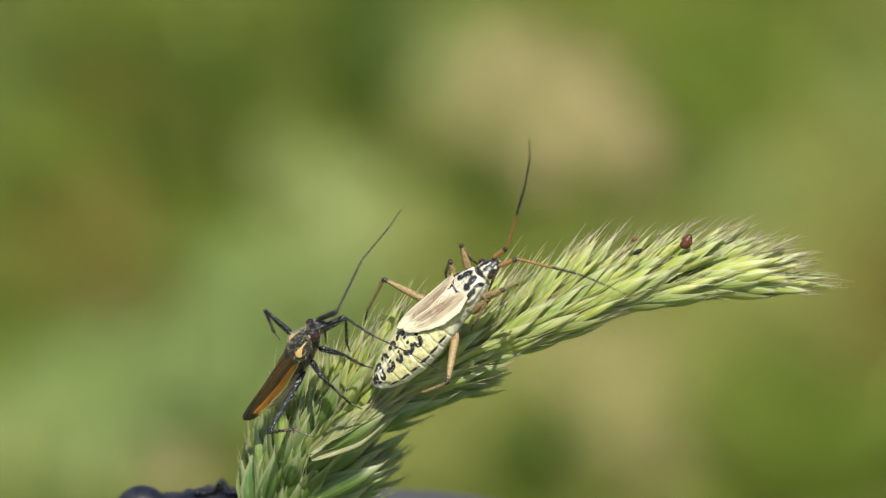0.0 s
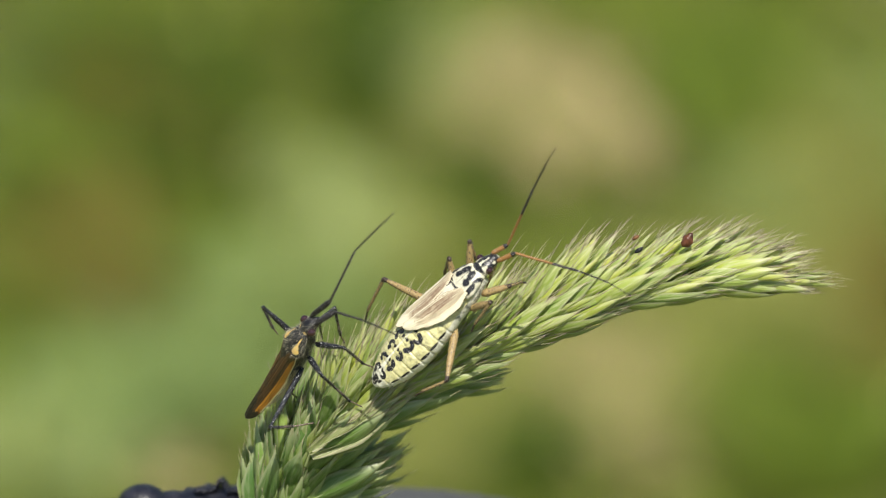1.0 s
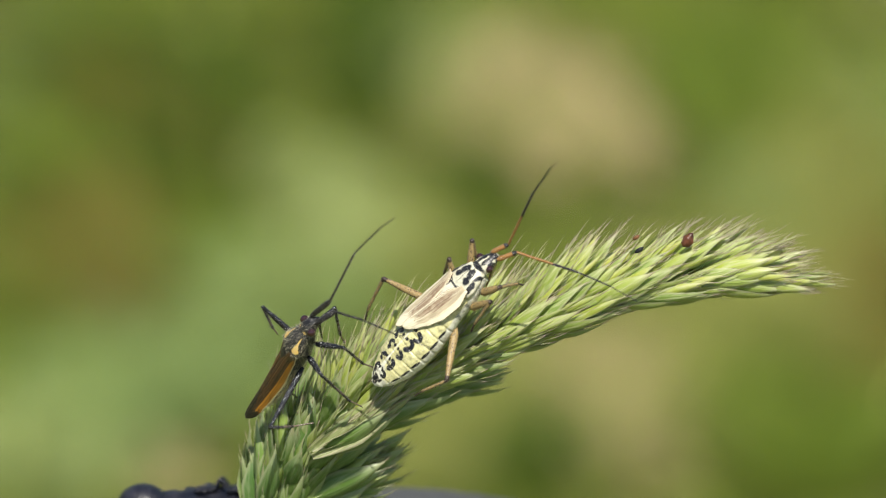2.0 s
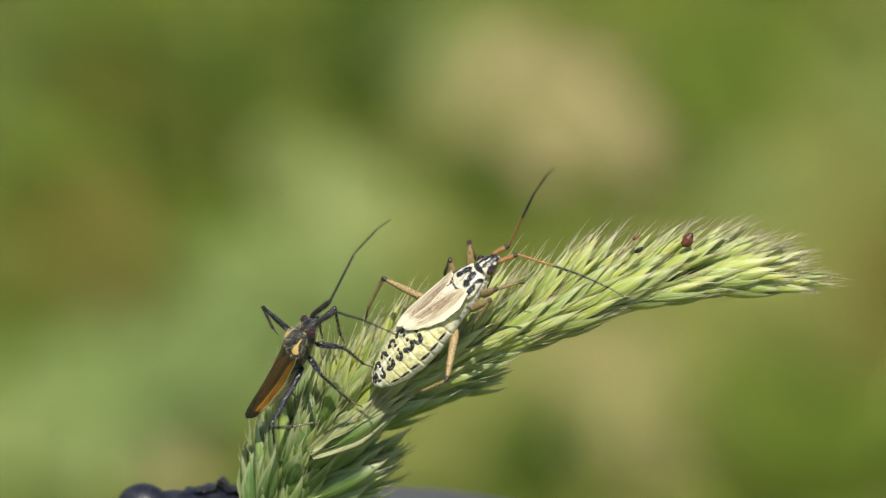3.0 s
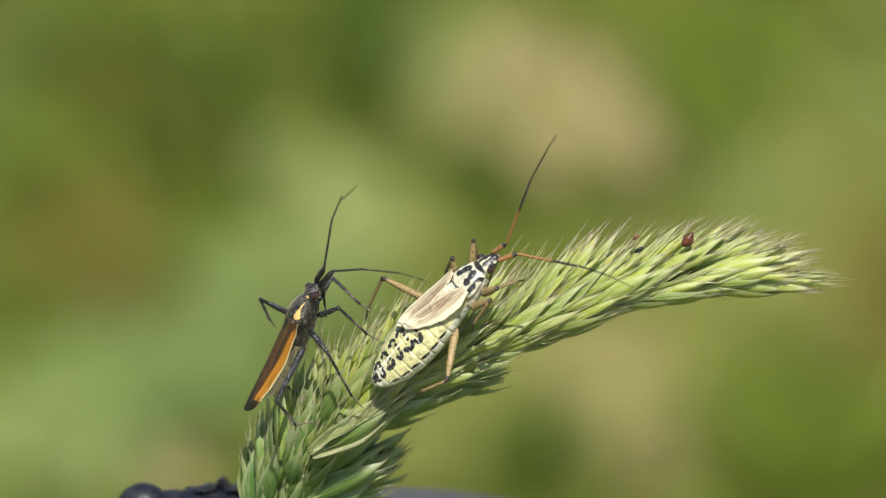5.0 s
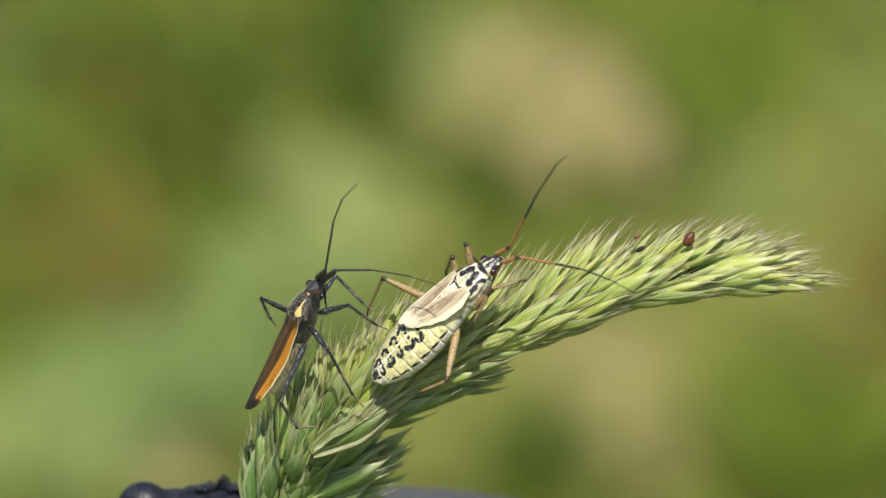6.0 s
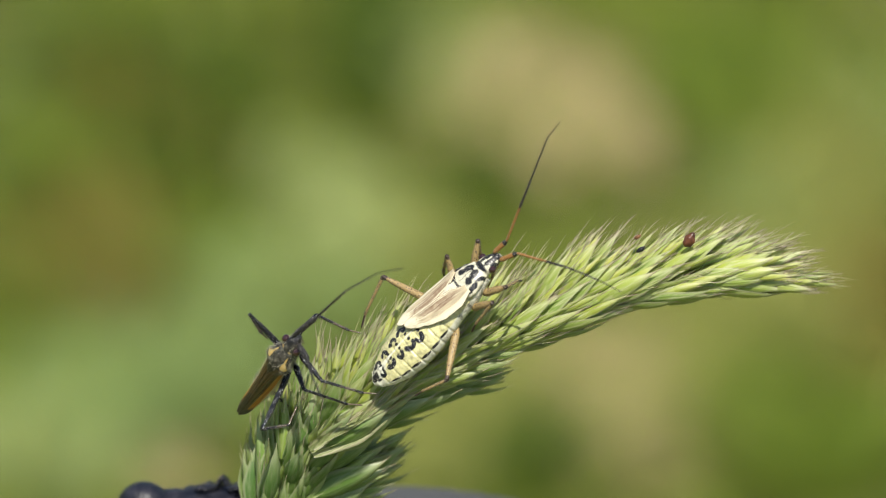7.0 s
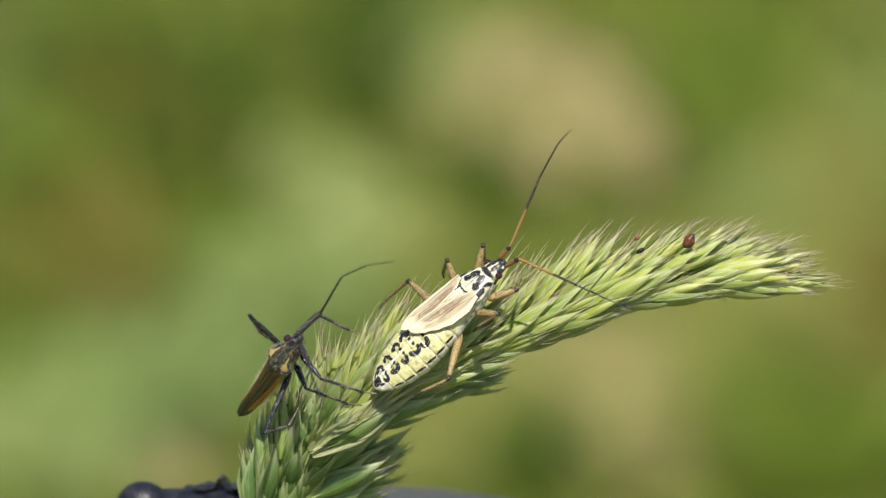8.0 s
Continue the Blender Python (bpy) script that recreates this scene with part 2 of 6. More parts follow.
BLADES = {
    "green": blade("grass_green", (0.136, 0.18, 0.021), (0.195, 0.24, 0.032)),
    "lush": blade("grass_lush", (0.115, 0.175, 0.016), (0.172, 0.235, 0.027)),
    "dark": blade("grass_dark", (0.047, 0.089, 0.005), (0.080, 0.127, 0.009)),
    "light": blade("grass_light", (0.305, 0.365, 0.125), (0.385, 0.445, 0.165)),
    "grey": blade("grass_grey", (0.215, 0.295, 0.095), (0.275, 0.365, 0.12)),
    "straw": blade("grass_straw", (0.49, 0.405, 0.205), (0.59, 0.495, 0.265)),
    "olive": blade("grass_olive", (0.255, 0.275, 0.067), (0.33, 0.345, 0.097)),
    "brown": blade("grass_brown", (0.158, 0.135, 0.024), (0.215, 0.18, 0.037)),
}


def blades(bm, rnd, x, y, a, b, turn, count, tall, wide, z=0.0):
    """Leaning blades over an elliptic footprint, in millimetres."""
    for _ in range(count):
        r, t = math.sqrt(rnd.random()), rnd.uniform(0, 2 * math.pi)
        u, v = a * r * math.cos(t), b * r * math.sin(t)
        foot = Vector((x + u * math.cos(turn) - v * math.sin(turn), y + u * math.sin(turn) + v * math.cos(turn), z))
        lean, h = rnd.uniform(0, 2 * math.pi), tall * rnd.uniform(0.5, 1.15)
        out = Vector((math.cos(lean), math.sin(lean), 0))
        side = Vector((-out.y, out.x, 0)) * wide * rnd.uniform(0.7, 1.3)
        bend = rnd.uniform(0.4, 1.3)
        rows = []
        for i, s in enumerate((1.0, 0.9, 0.62, 0.0)):
            k = i / 3
            p = foot + out * (bend * h * k * k) + Vector((0, 0, h * (k - 0.25 * bend * k * k)))
            rows.append([p - side * s, p + side * s] if s else [p])
        made = [[bm.verts.new(p) for p in row] for row in rows]
        for q, w in zip(made, made[1:]):
            bm.faces.new((q[0], q[1], w[1], w[0]) if len(w) == 2 else (q[0], q[1], w[0]))


def tuft(colour, x, y, a, b, turn, count, label, tall=14, wide=1.8, seed=0):
    bm = bmesh.new()
    blades(bm, random.Random(seed), x, y, a, b, turn, count, tall, wide)
    return tagged(part("grass_tuft", bm, BLADES[colour]), label, "grass", "tufts of the meadow", "stuff")


def meadow(colour, count, seed, label):
    """Loose taller grass on the open ground round about."""
    bm, rnd = bmesh.new(), random.Random(seed)
    for _ in range(count // 8):
        r, a = 330 + 4600 * rnd.random() ** 1.2, rnd.uniform(0, 2 * math.pi)
        blades(bm, rnd, r * math.cos(a), 850 + r * math.sin(a), 60, 60, 0, 8, rnd.uniform(30, 70), rnd.uniform(2, 4), -4)
    return tagged(part("meadow_grass", bm, BLADES[colour]), label, "grass", kind="stuff")


ground()
meadow("green", 22000, 21, "mid-green loose meadow grass on the ground")
meadow("olive", 6000, 22, "faded olive loose meadow grass on the ground")
tuft("straw", 22, 910, 25, 45, 0, 700, "pale straw-coloured dry grass tuft on the ground", 10, seed=0)
tuft("straw", 42, 906, 12, 38, 0, 260, "pale straw-coloured dry grass tuft on the ground", 10, seed=1)
tuft("straw", 37, 759, 15, 28, 0, 500, "pale straw-coloured dry grass tuft on the ground", 10, seed=2)
tuft("straw", -66, 711, 14, 13, 0, 70, "pale straw-coloured dry grass tuft on the ground", 10, seed=3)
tuft("green", 44, 960, 22, 26, 0, 400, "olive faded grass tuft on the ground", 12, seed=4)
tuft("light", -24, 846, 12, 38, 0.5, 330, "light green grass tuft on the ground", 12, seed=5)
tuft("light", -6, 941, 11, 40, 0, 150, "light green grass tuft on the ground", 12, seed=6)
tuft("grey", -60, 759, 28, 31, 0.9, 400, "grey-green grass tuft on the ground", 12, seed=7)
tuft("grey", -38, 800, 15, 30, 0.9, 300, "grey-green grass tuft on the ground", 12, seed=8)
tuft("light", -86, 714, 15, 21, 0.9, 500, "light green grass tuft on the ground", 12, seed=9)
tuft("grey", -106, 906, 8, 70, 0, 40, "grey-green grass tuft on the ground", 12, seed=10)
tuft("dark", 6, 858, 12, 20, 0, 90, "dark green grass tuft on the ground", 14, seed=11)
tuft("dark", -18, 953, 11, 56, 0, 300, "dark green grass tuft on the ground", 14, seed=12)
tuft("brown", -76, 902, 14, 42, 0.4, 150, "brownish faded grass tuft on the ground", 14, seed=13)
tuft("dark", -59, 902, 14, 52, 0, 330, "lush green grass tuft on the ground", 14, seed=14)
tuft("dark", 17, 715, 11, 14, 0, 150, "dark green grass tuft on the ground", 14, seed=15)
tuft("lush", 72, 923, 22, 43, 0, 700, "lush green grass tuft on the ground", 14, seed=16)
tuft("olive", 93, 875, 19, 60, 0, 850, "olive faded grass tuft on the ground", 12, seed=17)
tuft("olive", 66, 806, 21, 39, 0, 500, "olive faded grass tuft on the ground", 12, seed=18)
tuft("olive", -2, 724, 13, 29, 0, 600, "olive faded grass tuft on the ground", 12, seed=19)
tuft("olive", 51, 743, 16, 35, 0, 400, "olive faded grass tuft on the ground", 12, seed=20)
tuft("lush", 77, 732, 21, 32, 0, 600, "lush green grass tuft on the ground", 14, seed=21)
tuft("brown", -82, 821, 17, 37, 0, 400, "brownish faded grass tuft on the ground", 12, seed=22)
tuft("brown", 96, 788, 11, 35, 0, 400, "brownish faded grass tuft on the ground", 12, seed=23)
tuft("light", -26, 821, 10, 21, 0, 220, "light green grass tuft on the ground", 12, seed=24)
tuft("olive", -8, 824, 12, 25, 0, 260, "olive faded grass tuft on the ground", 12, seed=25)
tuft("lush", -94, 788, 10, 38, 0, 160, "lush green grass tuft on the ground", 12, seed=26)
tuft("lush", -59, 827, 16, 25, 0, 300, "lush green grass tuft on the ground", 12, seed=27)
tuft("dark", -62, 941, 16, 29, 0, 40, "dark green grass tuft on the ground", 14, seed=28)
tuft("lush", -91, 875, 18, 37, 0, 240, "lush green grass tuft on the ground", 12, seed=29)
tuft("olive", 80, 800, 15, 27, 0, 420, "olive faded grass tuft on the ground", 12, seed=30)
tuft("olive", 12, 762, 11, 25, 0, 560, "olive faded grass tuft on the ground", 12, seed=31)
tuft("straw", 22, 765, 10, 20, 0, 110, "pale straw-coloured dry grass tuft on the ground", 10, seed=32)
tuft("grey", -86, 718, 17, 24, 0, 460, "grey-green grass tuft on the ground", 12, seed=40)
tuft("grey", -73, 740, 17, 26, 0, 430, "grey-green grass tuft on the ground", 12, seed=41)
tuft("grey", -60, 764, 16, 26, 0, 110, "grey-green grass tuft on the ground", 12, seed=42)
tuft("grey", -47, 790, 15, 26, 0, 80, "grey-green grass tuft on the ground", 12, seed=43)
tuft("light", -37, 810, 14, 26, 0, 110, "light green grass tuft on the ground", 12, seed=44)
tuft("light", -26, 838, 15, 30, 0, 90, "light green grass tuft on the ground", 12, seed=45)
tuft("grey", 74, 849, 13, 26, 0, 150, "grey-green grass tuft on the ground", 12, seed=47)
tuft("olive", 89, 876, 13, 28, 0, 200, "olive faded grass tuft on the ground", 12, seed=48)
tuft("grey", 104, 908, 12, 28, 0, 150, "grey-green grass tuft on the ground", 12, seed=49)
tuft("dark", 71, 935, 14, 26, 0, 120, "dark green grass tuft on the ground", 12, seed=50)
tuft("brown", 98, 807, 8, 30, 0, 160, "brownish faded grass tuft on the ground", 12, seed=51)
tuft("dark", -59, 881, 10, 24, 0, 120, "dark green grass tuft on the ground", 12, seed=52)
tuft("dark", 20, 726, 12, 20, 0, 140, "dark green grass tuft on the ground", 12, seed=53)
tuft("straw", 41, 720, 12, 24, 0, 90, "pale straw-coloured dry grass tuft on the ground", 12, seed=54)
tuft("dark", -90, 948, 16, 30, 0, 70, "dark green grass tuft on the ground", 13, seed=60)
tuft("dark", -72, 901, 14, 30, 0, 90, "dark green grass tuft on the ground", 13, seed=61)
tuft("brown", -90, 826, 13, 34, 0, 150, "brownish faded grass tuft on the ground", 13, seed=62)
tuft("olive", 79, 772, 16, 28, 0, 220, "olive faded grass tuft on the ground", 13, seed=63)
tuft("dark", -18, 948, 10, 26, 0, 260, "dark green grass tuft on the ground", 13, seed=64)
tuft("dark", -100, 854, 10, 28, 0, 70, "dark green grass tuft on the ground", 13, seed=65)
tuft("brown", -72, 807, 13, 26, 0, 130, "brownish faded grass tuft on the ground", 13, seed=70)
tuft("green", -50, 836, 197, 297, 0, 9000, "mid-green short meadow grass", 12, seed=33)
tuft("green", 0, 1250, 520, 3738, 0, 9000, "mid-green short meadow grass", 16, seed=34)
tuft("olive", 0, 1101, 712, 5141, 0, 6000, "faded olive meadow grass", 18, seed=35)


# ---- grass head ----
def along(points, s):
    """A point and direction on a smooth line through points, s from 0 to 1."""
    n = len(points) - 1
    i = min(int(s * n), n - 1)
    t = s * n - i
    p = [Vector(points[min(max(i + k, 0), n)]) for k in (-1, 0, 1, 2)]
    at = 0.5 * (2 * p[1] + (p[2] - p[0]) * t + (2 * p[0] - 5 * p[1] + 4 * p[2] - p[3]) * t * t + (3 * p[1] - p[0] - 3 * p[2] + p[3]) * t ** 3)
    way = 0.5 * ((p[2] - p[0]) + 2 * (2 * p[0] - 5 * p[1] + 4 * p[2] - p[3]) * t + 3 * (3 * p[1] - p[0] - 3 * p[2] + p[3]) * t * t)
    return at, way.normalized()


def scale_into(bm, length, width, fold, curve, awn, shift=(0, 0, 0), turn=0.0, tilt=0.0, rows=9, teeth=0, swing=0.0):
    """A folded, pointed scale along +z, its keel towards +y."""
    across = bm.verts.layers.float.get("across") or bm.verts.layers.float.new("across")
    lengthwise = bm.verts.layers.float.get("along") or bm.verts.layers.float.new("along")
    cols = (-1, -0.72, -0.38, 0, 0.38, 0.72, 1)
    m = Matrix.Translation(shift) @ Matrix.Rotation(swing, 4, "Y") @ Matrix.Rotation(turn, 4, "Z") @ Matrix.Rotation(tilt, 4, "X")
    made = []
    for i in range(rows):
        t = i / (rows - 1)
        w = width * (0.35 + 0.65 * min(1.0, t / 0.40) ** 0.75) * (1 - max(0.0, (t - 0.36) / 0.64) ** 1.5) ** 1.2
        w = max(w, 0.018)
        row = []
        for c in cols:
            p = Vector((w * c * (1 - 0.35 * fold * abs(c)), curve * math.sin(math.pi * t * 0.9) - fold * w * abs(c) ** 1.4 * 0.9, t * length))
            v = bm.verts.new(m @ p)
            v[across], v[lengthwise] = abs(c), t * 0.9
            row.append(v)
        made.append(row)
    for a, b in zip(made, made[1:]):
        for i in range(6):
            bm.faces.new((a[i], a[i + 1], b[i + 1], b[i]))
    for k in range(2 if awn > 0.45 else 1 if awn else 0):      # bristles
        top = Vector((0, curve * math.sin(math.pi * (0.9 - 0.12 * k)), length * (0.97 - 0.13 * k)))
        rise = awn * (1 - 0.25 * k)
        lean = Vector((0.22 * rise * math.sin(length * 40 + 2.4 * k), -0.12 * rise + 0.25 * k * rise, rise))
        lower = [bm.verts.new(m @ (top + Vector((0.028 * math.cos(a), 0.028 * math.sin(a), -0.1)))) for a in (0, 2.1, 4.2)]
        upper = [bm.verts.new(m @ (top + lean * 0.5 + Vector((0.020 * math.cos(a), 0.03 * awn + 0.020 * math.sin(a), 0)))) for a in (0, 2.1, 4.2)]
        tip = bm.verts.new(m @ (top + lean))
        for v, t in zip(lower + upper + [tip], (0.98, 0.98, 0.98, 1.1, 1.1, 1.1, 1.3)):
            v[lengthwise], v[across] = t, 0.3
        for i in range(3):
            j = (i + 1) % 3
            bm.faces.new((lower[i], lower[j], upper[j], upper[i]))
            bm.faces.new((upper[i], upper[j], tip))
    for k in range(teeth):      # stiff hairs along the keel
        t = 0.3 + 0.62 * k / teeth
        foot = m @ Vector((0, curve * math.sin(math.pi * t * 0.9), t * length))
        made = thorn(bm, foot, m.to_3x3() @ Vector((0.25 * (-1) ** k, 1, 0.8)), 0.11, 0.007)
        for f in made:
            for v in f.verts:
                v[lengthwise], v[across] = 1.2, 0.3


def spikelet_meshes(seed, inner=LEMMA, shell=GLUME, broad=1.0, bristly=1.0):
    """One spikelet: the flowering scales in one mesh, and its two outer scales."""
    rnd = random.Random(seed)
    bm = bmesh.new()
    for k in range(5 if bristly == 1 else 3):
        scale_into(bm, rnd.uniform(2.8, 3.6), rnd.uniform(0.34, 0.46) * broad, 0.7, 0.22, rnd.uniform(0.7, 1.8) * bristly, (0.12 * (-1) ** k, 0, 0.34 * k),
                   math.pi / 2 * (1 if k % 2 else -1) + rnd.uniform(-0.8, 0.8), rnd.uniform(-0.16, 0.0))
    florets = part("spikelet", bm, inner)
    outer = []
    for k in range(2):
        bm = bmesh.new()
        scale_into(bm, rnd.uniform(3.4, 4.3), rnd.uniform(0.56, 0.74) * broad, 0.66, 0.38, rnd.uniform(0.3, 0.8),
                   (0, 0.14 - 0.28 * k, 0), math.pi * k + rnd.uniform(-0.4, 0.4), rnd.uniform(-0.09, -0.02), 12, 11 if bristly == 1 else 0)
        outer.append(part("glume", bm, shell))
    data = florets.data, [g.data for g in outer]
    for ob in (florets, *outer):
        bpy.data.objects.remove(ob)
    return data


AXIS = ((-8.9, -15.3, -3.2), (-8.1, -12.7, -2.2), (-6.6, -10.15, -0.8), (-4.7, -8.3, 0.0), (-2.3, -6.9, 0.1), (1.0, -5.55, 0),
        (4.8, -3.95, -0.3), (9.0, -2.45, -0.5), (12.8, -1.75, -0.8), (15.9, -1.7, -1), (18.6, -1.6, -1))
UPPER = ((0, 2.8), (0.12, 3.0), (0.3, 2.5), (0.5, 2.3), (0.62, 2.2), (0.75, 1.8), (0.86, 1.15), (0.94, 0.5), (1, 0.15))
NETHER = ((0, 2.4), (0.15, 2.2), (0.3, 1.8), (0.5, 1.4), (0.7, 1.2), (0.86, 0.8), (1, 0.3))
LOWER = ((-7.7, -13.8, -3.2), (-6.0, -12.7, -3.6), (-4.6, -11.7, -4.0))
UNDER = ((-4.6, -8.9, -2.2), (-2.0, -7.7, -2.8), (0.4, -7.0, -3.2))


def seed_head():
    head = tagged(new("grass_spike"), "pale green flowering grass spike bending over", "grass spike")
    head.matrix_world = STAGE
    bm = bmesh.new()
    rings = []
    for i in range(60):
        p, way = along(AXIS, i / 59)
        side = way.cross(Vector((0, 0, 1))).normalized()
        other = side.cross(way)
        r = 0.42 - 0.3 * i / 59
        rings.append([p + (side * math.cos(a) + other * math.sin(a)) * r for a in [k * math.pi / 4 for k in range(8)]])
    grid(bm, rings)
    part("rachis", bm, STEM, head)
    kinds = [spikelet_meshes(k) for k in range(7)]
    shaded_kinds = [spikelet_meshes(k + 20, LEMMA_BASE, GLUME_BASE, 1.2, 0.22) for k in range(5)]
    young = [spikelet_meshes(k + 60, LEMMA_TIP, GLUME_TIP, 1.05) for k in range(5)]
    rnd = random.Random(11)

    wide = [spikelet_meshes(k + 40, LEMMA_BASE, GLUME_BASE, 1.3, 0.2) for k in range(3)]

    def spikelet(at, way, out, size, shaded, among=None, roll=0.7):
        z = way.normalized()
        y = (out - out.dot(z) * z).normalized()
        m = Matrix((y.cross(z), y, z)).transposed().to_4x4()
        m.translation = at * 0.001
        m = m @ Matrix.Rotation(rnd.uniform(-roll, roll), 4, "Z")
        florets, outer = among[rnd.randrange(3)] if among else (shaded_kinds if shaded else kinds)[rnd.randrange(5)]
        ob = new("spikelet", florets)
        ob.parent = head
        ob.matrix_local = m @ Matrix.Diagonal((size, size, size, 1))
        for data in outer:
            g = new("glume", data)
            g.parent = ob

    def dress(axis, upper, nether, count, s0, s1, reach):
        for i in range(count):
            s = s0 + (s1 - s0) * (i + rnd.uniform(0, 0.8)) / count
            p, way = along(axis, s)
            a = i * 2.39996 + rnd.uniform(-0.25, 0.25)
            side = way.cross(Vector((0, 0, 1))).normalized()
            out = side * math.cos(a) + side.cross(way) * math.sin(a)
            above = 0.5 + 0.5 * out.y
            r = ease(s, upper)[0] * above + ease(s, nether)[0] * (1 - above)
            # the foot and the two lower branches get the green with shade painted in
            shaded = axis is LOWER or axis is UNDER or axis is AXIS and s < rnd.uniform(0.08, 0.38)
            size = reach * rnd.uniform(0.85, 1.12) * (1.25 - s if s < 0.25 and axis is AXIS else 1.0)
            size *= 1 - 0.28 * max(0.0, (s - 0.78) / 0.18)
            lean = math.asin(min(0.8, max(0.05, 0.62 * r / (4.2 * size)))) * rnd.uniform(0.6, 1.3)
            if axis is AXIS:        # the scales turn up, towards the light, but lie close along the underside
                lift = 0.30 * min(1.0, s / 0.3) * (1.15 - 0.5 * s) * (0.25 + 0.75 * above)
                lean *= 0.45 + 0.55 * above
            else:
                lift = 0.0
            fresh = young if axis is AXIS and s > rnd.uniform(0.5, 0.85) else None
            spikelet(p + out * r * rnd.uniform(0.22, 0.5), way * math.cos(lean) + out * math.sin(lean) + Vector((-way.y, way.x, 0)) * lift, out, size, shaded, fresh)

    dress(AXIS, UPPER, NETHER, 250, 0.02, 0.885, 0.96)
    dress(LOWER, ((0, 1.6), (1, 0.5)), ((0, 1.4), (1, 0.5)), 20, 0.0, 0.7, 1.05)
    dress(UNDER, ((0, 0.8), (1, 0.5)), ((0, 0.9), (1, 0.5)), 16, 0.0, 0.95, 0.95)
    tassel = [spikelet_meshes(k + 80, LEMMA_TIP, GLUME_TIP, 0.85, 1.5) for k in range(3)]
    for s, turn, lift in ((0.885, 0.5, 0.06), (0.895, 2.4, 0.0), (0.905, 4.2, 0.10), (0.93, 1.2, 0.04), (0.95, 5.2, 0.0)):
        p, way = along(AXIS, s)
        spikelet(p, way + Vector((0, lift, 0)), Vector((0, math.cos(turn), math.sin(turn))), 0.66, False, tassel, 0.5)
    # a few broad spikelets stand open at the foot, in the green with painted shade
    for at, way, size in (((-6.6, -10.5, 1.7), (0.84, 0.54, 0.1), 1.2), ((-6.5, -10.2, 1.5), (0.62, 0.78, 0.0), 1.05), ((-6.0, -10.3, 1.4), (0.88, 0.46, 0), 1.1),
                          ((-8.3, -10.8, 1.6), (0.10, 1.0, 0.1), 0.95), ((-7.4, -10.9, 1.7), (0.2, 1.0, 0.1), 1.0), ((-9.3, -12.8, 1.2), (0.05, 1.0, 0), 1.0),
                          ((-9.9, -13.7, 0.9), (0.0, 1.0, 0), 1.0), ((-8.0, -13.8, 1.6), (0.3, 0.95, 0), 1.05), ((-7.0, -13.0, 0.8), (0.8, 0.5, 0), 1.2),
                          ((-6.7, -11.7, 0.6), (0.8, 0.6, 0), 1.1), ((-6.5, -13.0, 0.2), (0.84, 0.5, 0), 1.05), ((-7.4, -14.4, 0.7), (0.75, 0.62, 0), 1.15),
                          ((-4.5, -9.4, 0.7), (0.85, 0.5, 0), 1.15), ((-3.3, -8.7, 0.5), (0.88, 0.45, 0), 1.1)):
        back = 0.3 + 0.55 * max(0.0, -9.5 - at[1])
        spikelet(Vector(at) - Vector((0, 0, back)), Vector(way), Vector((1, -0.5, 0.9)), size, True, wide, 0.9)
    # one large, papery spikelet gapes at the bend, its bristles standing up
    bm, rnd2 = bmesh.new(), random.Random(5)
    for k in range(9):
        scale_into(bm, rnd2.uniform(2.2, 3.0), rnd2.uniform(0.22, 0.34), 0.5, 0.15, rnd2.uniform(0.7, 1.5), (-0.1, -0.55, 0.2 + 0.42 * k),
                   rnd2.uniform(-0.5, 0.5), 0.0, 9, 0, rnd2.uniform(-0.40, -0.02))
    florets = part("spikelet", bm, PAPER, head)
    z = Vector((0.86, 0.51, 0.05)).normalized()
    y = Vector((0.25, 0.10, -0.9))
    y = (y - y.dot(z) * z).normalized()
    m = Matrix((y.cross(z), y, z)).transposed().to_4x4()
    m.translation = Vector((-6.75, -10.45, 1.4)) * 0.001
    florets.matrix_local = m
    for length, width, turn, tilt in ((6.2, 1.15, 0.0, -0.03), (5.2, 0.6, -0.7, 0.02), (4.4, 0.5, 0.6, 0.06)):
        bm = bmesh.new()
        scale_into(bm, length, width, 0.6, 0.45, 0.9, (0, 0, 0), turn, tilt, 18)
        part("glume", bm, PAPER, florets, "papery, half-transparent outer scale")
    # the culm, down to the ground
    bm = bmesh.new()
    foot = (STAGE.inverted() @ Vector((-0.02, 0.03, 0))) * 1000
    top, below = Vector(AXIS[0]), Vector(AXIS[0]) + (Vector(AXIS[0]) - Vector(AXIS[1])).normalized() * 70
    rings = []
    for i in range(24):
        t = i / 23
        p = foot * (1 - t) ** 2 + below * 2 * t * (1 - t) + top * t * t
        way = ((below - foot) * (1 - t) + (top - below) * t).normalized()
        side = way.cross(Vector((0, 0, 1))).normalized()
        other = side.cross(way)
        rings.append([p + (side * math.cos(a) + other * math.sin(a)) * (0.75 - 0.3 * t) for a in [k * math.pi / 4 for k in range(8)]])
    grid(bm, rings)
    part("culm", bm, STEM, head)
    return head


seed_head()


# ---- plant bugs ----
F_HULL = ((0, 0.16, 0.10, 0.12, 0.0), (0.25, 0.5, 0.24, 0.35, 0), (0.8, 0.86, 0.45, 0.7, 0), (1.6, 1.16, 0.64, 0.98, 0), (2.6, 1.34, 0.76, 1.1, 0),
          (3.6, 1.34, 0.78, 1.1, 0), (4.6, 1.2, 0.74, 1.0, 0), (5.6, 1.0, 0.66, 0.9, 0), (6.7, 0.9, 0.6, 0.85, 0), (7.9, 0.6, 0.4, 0.6, 0))


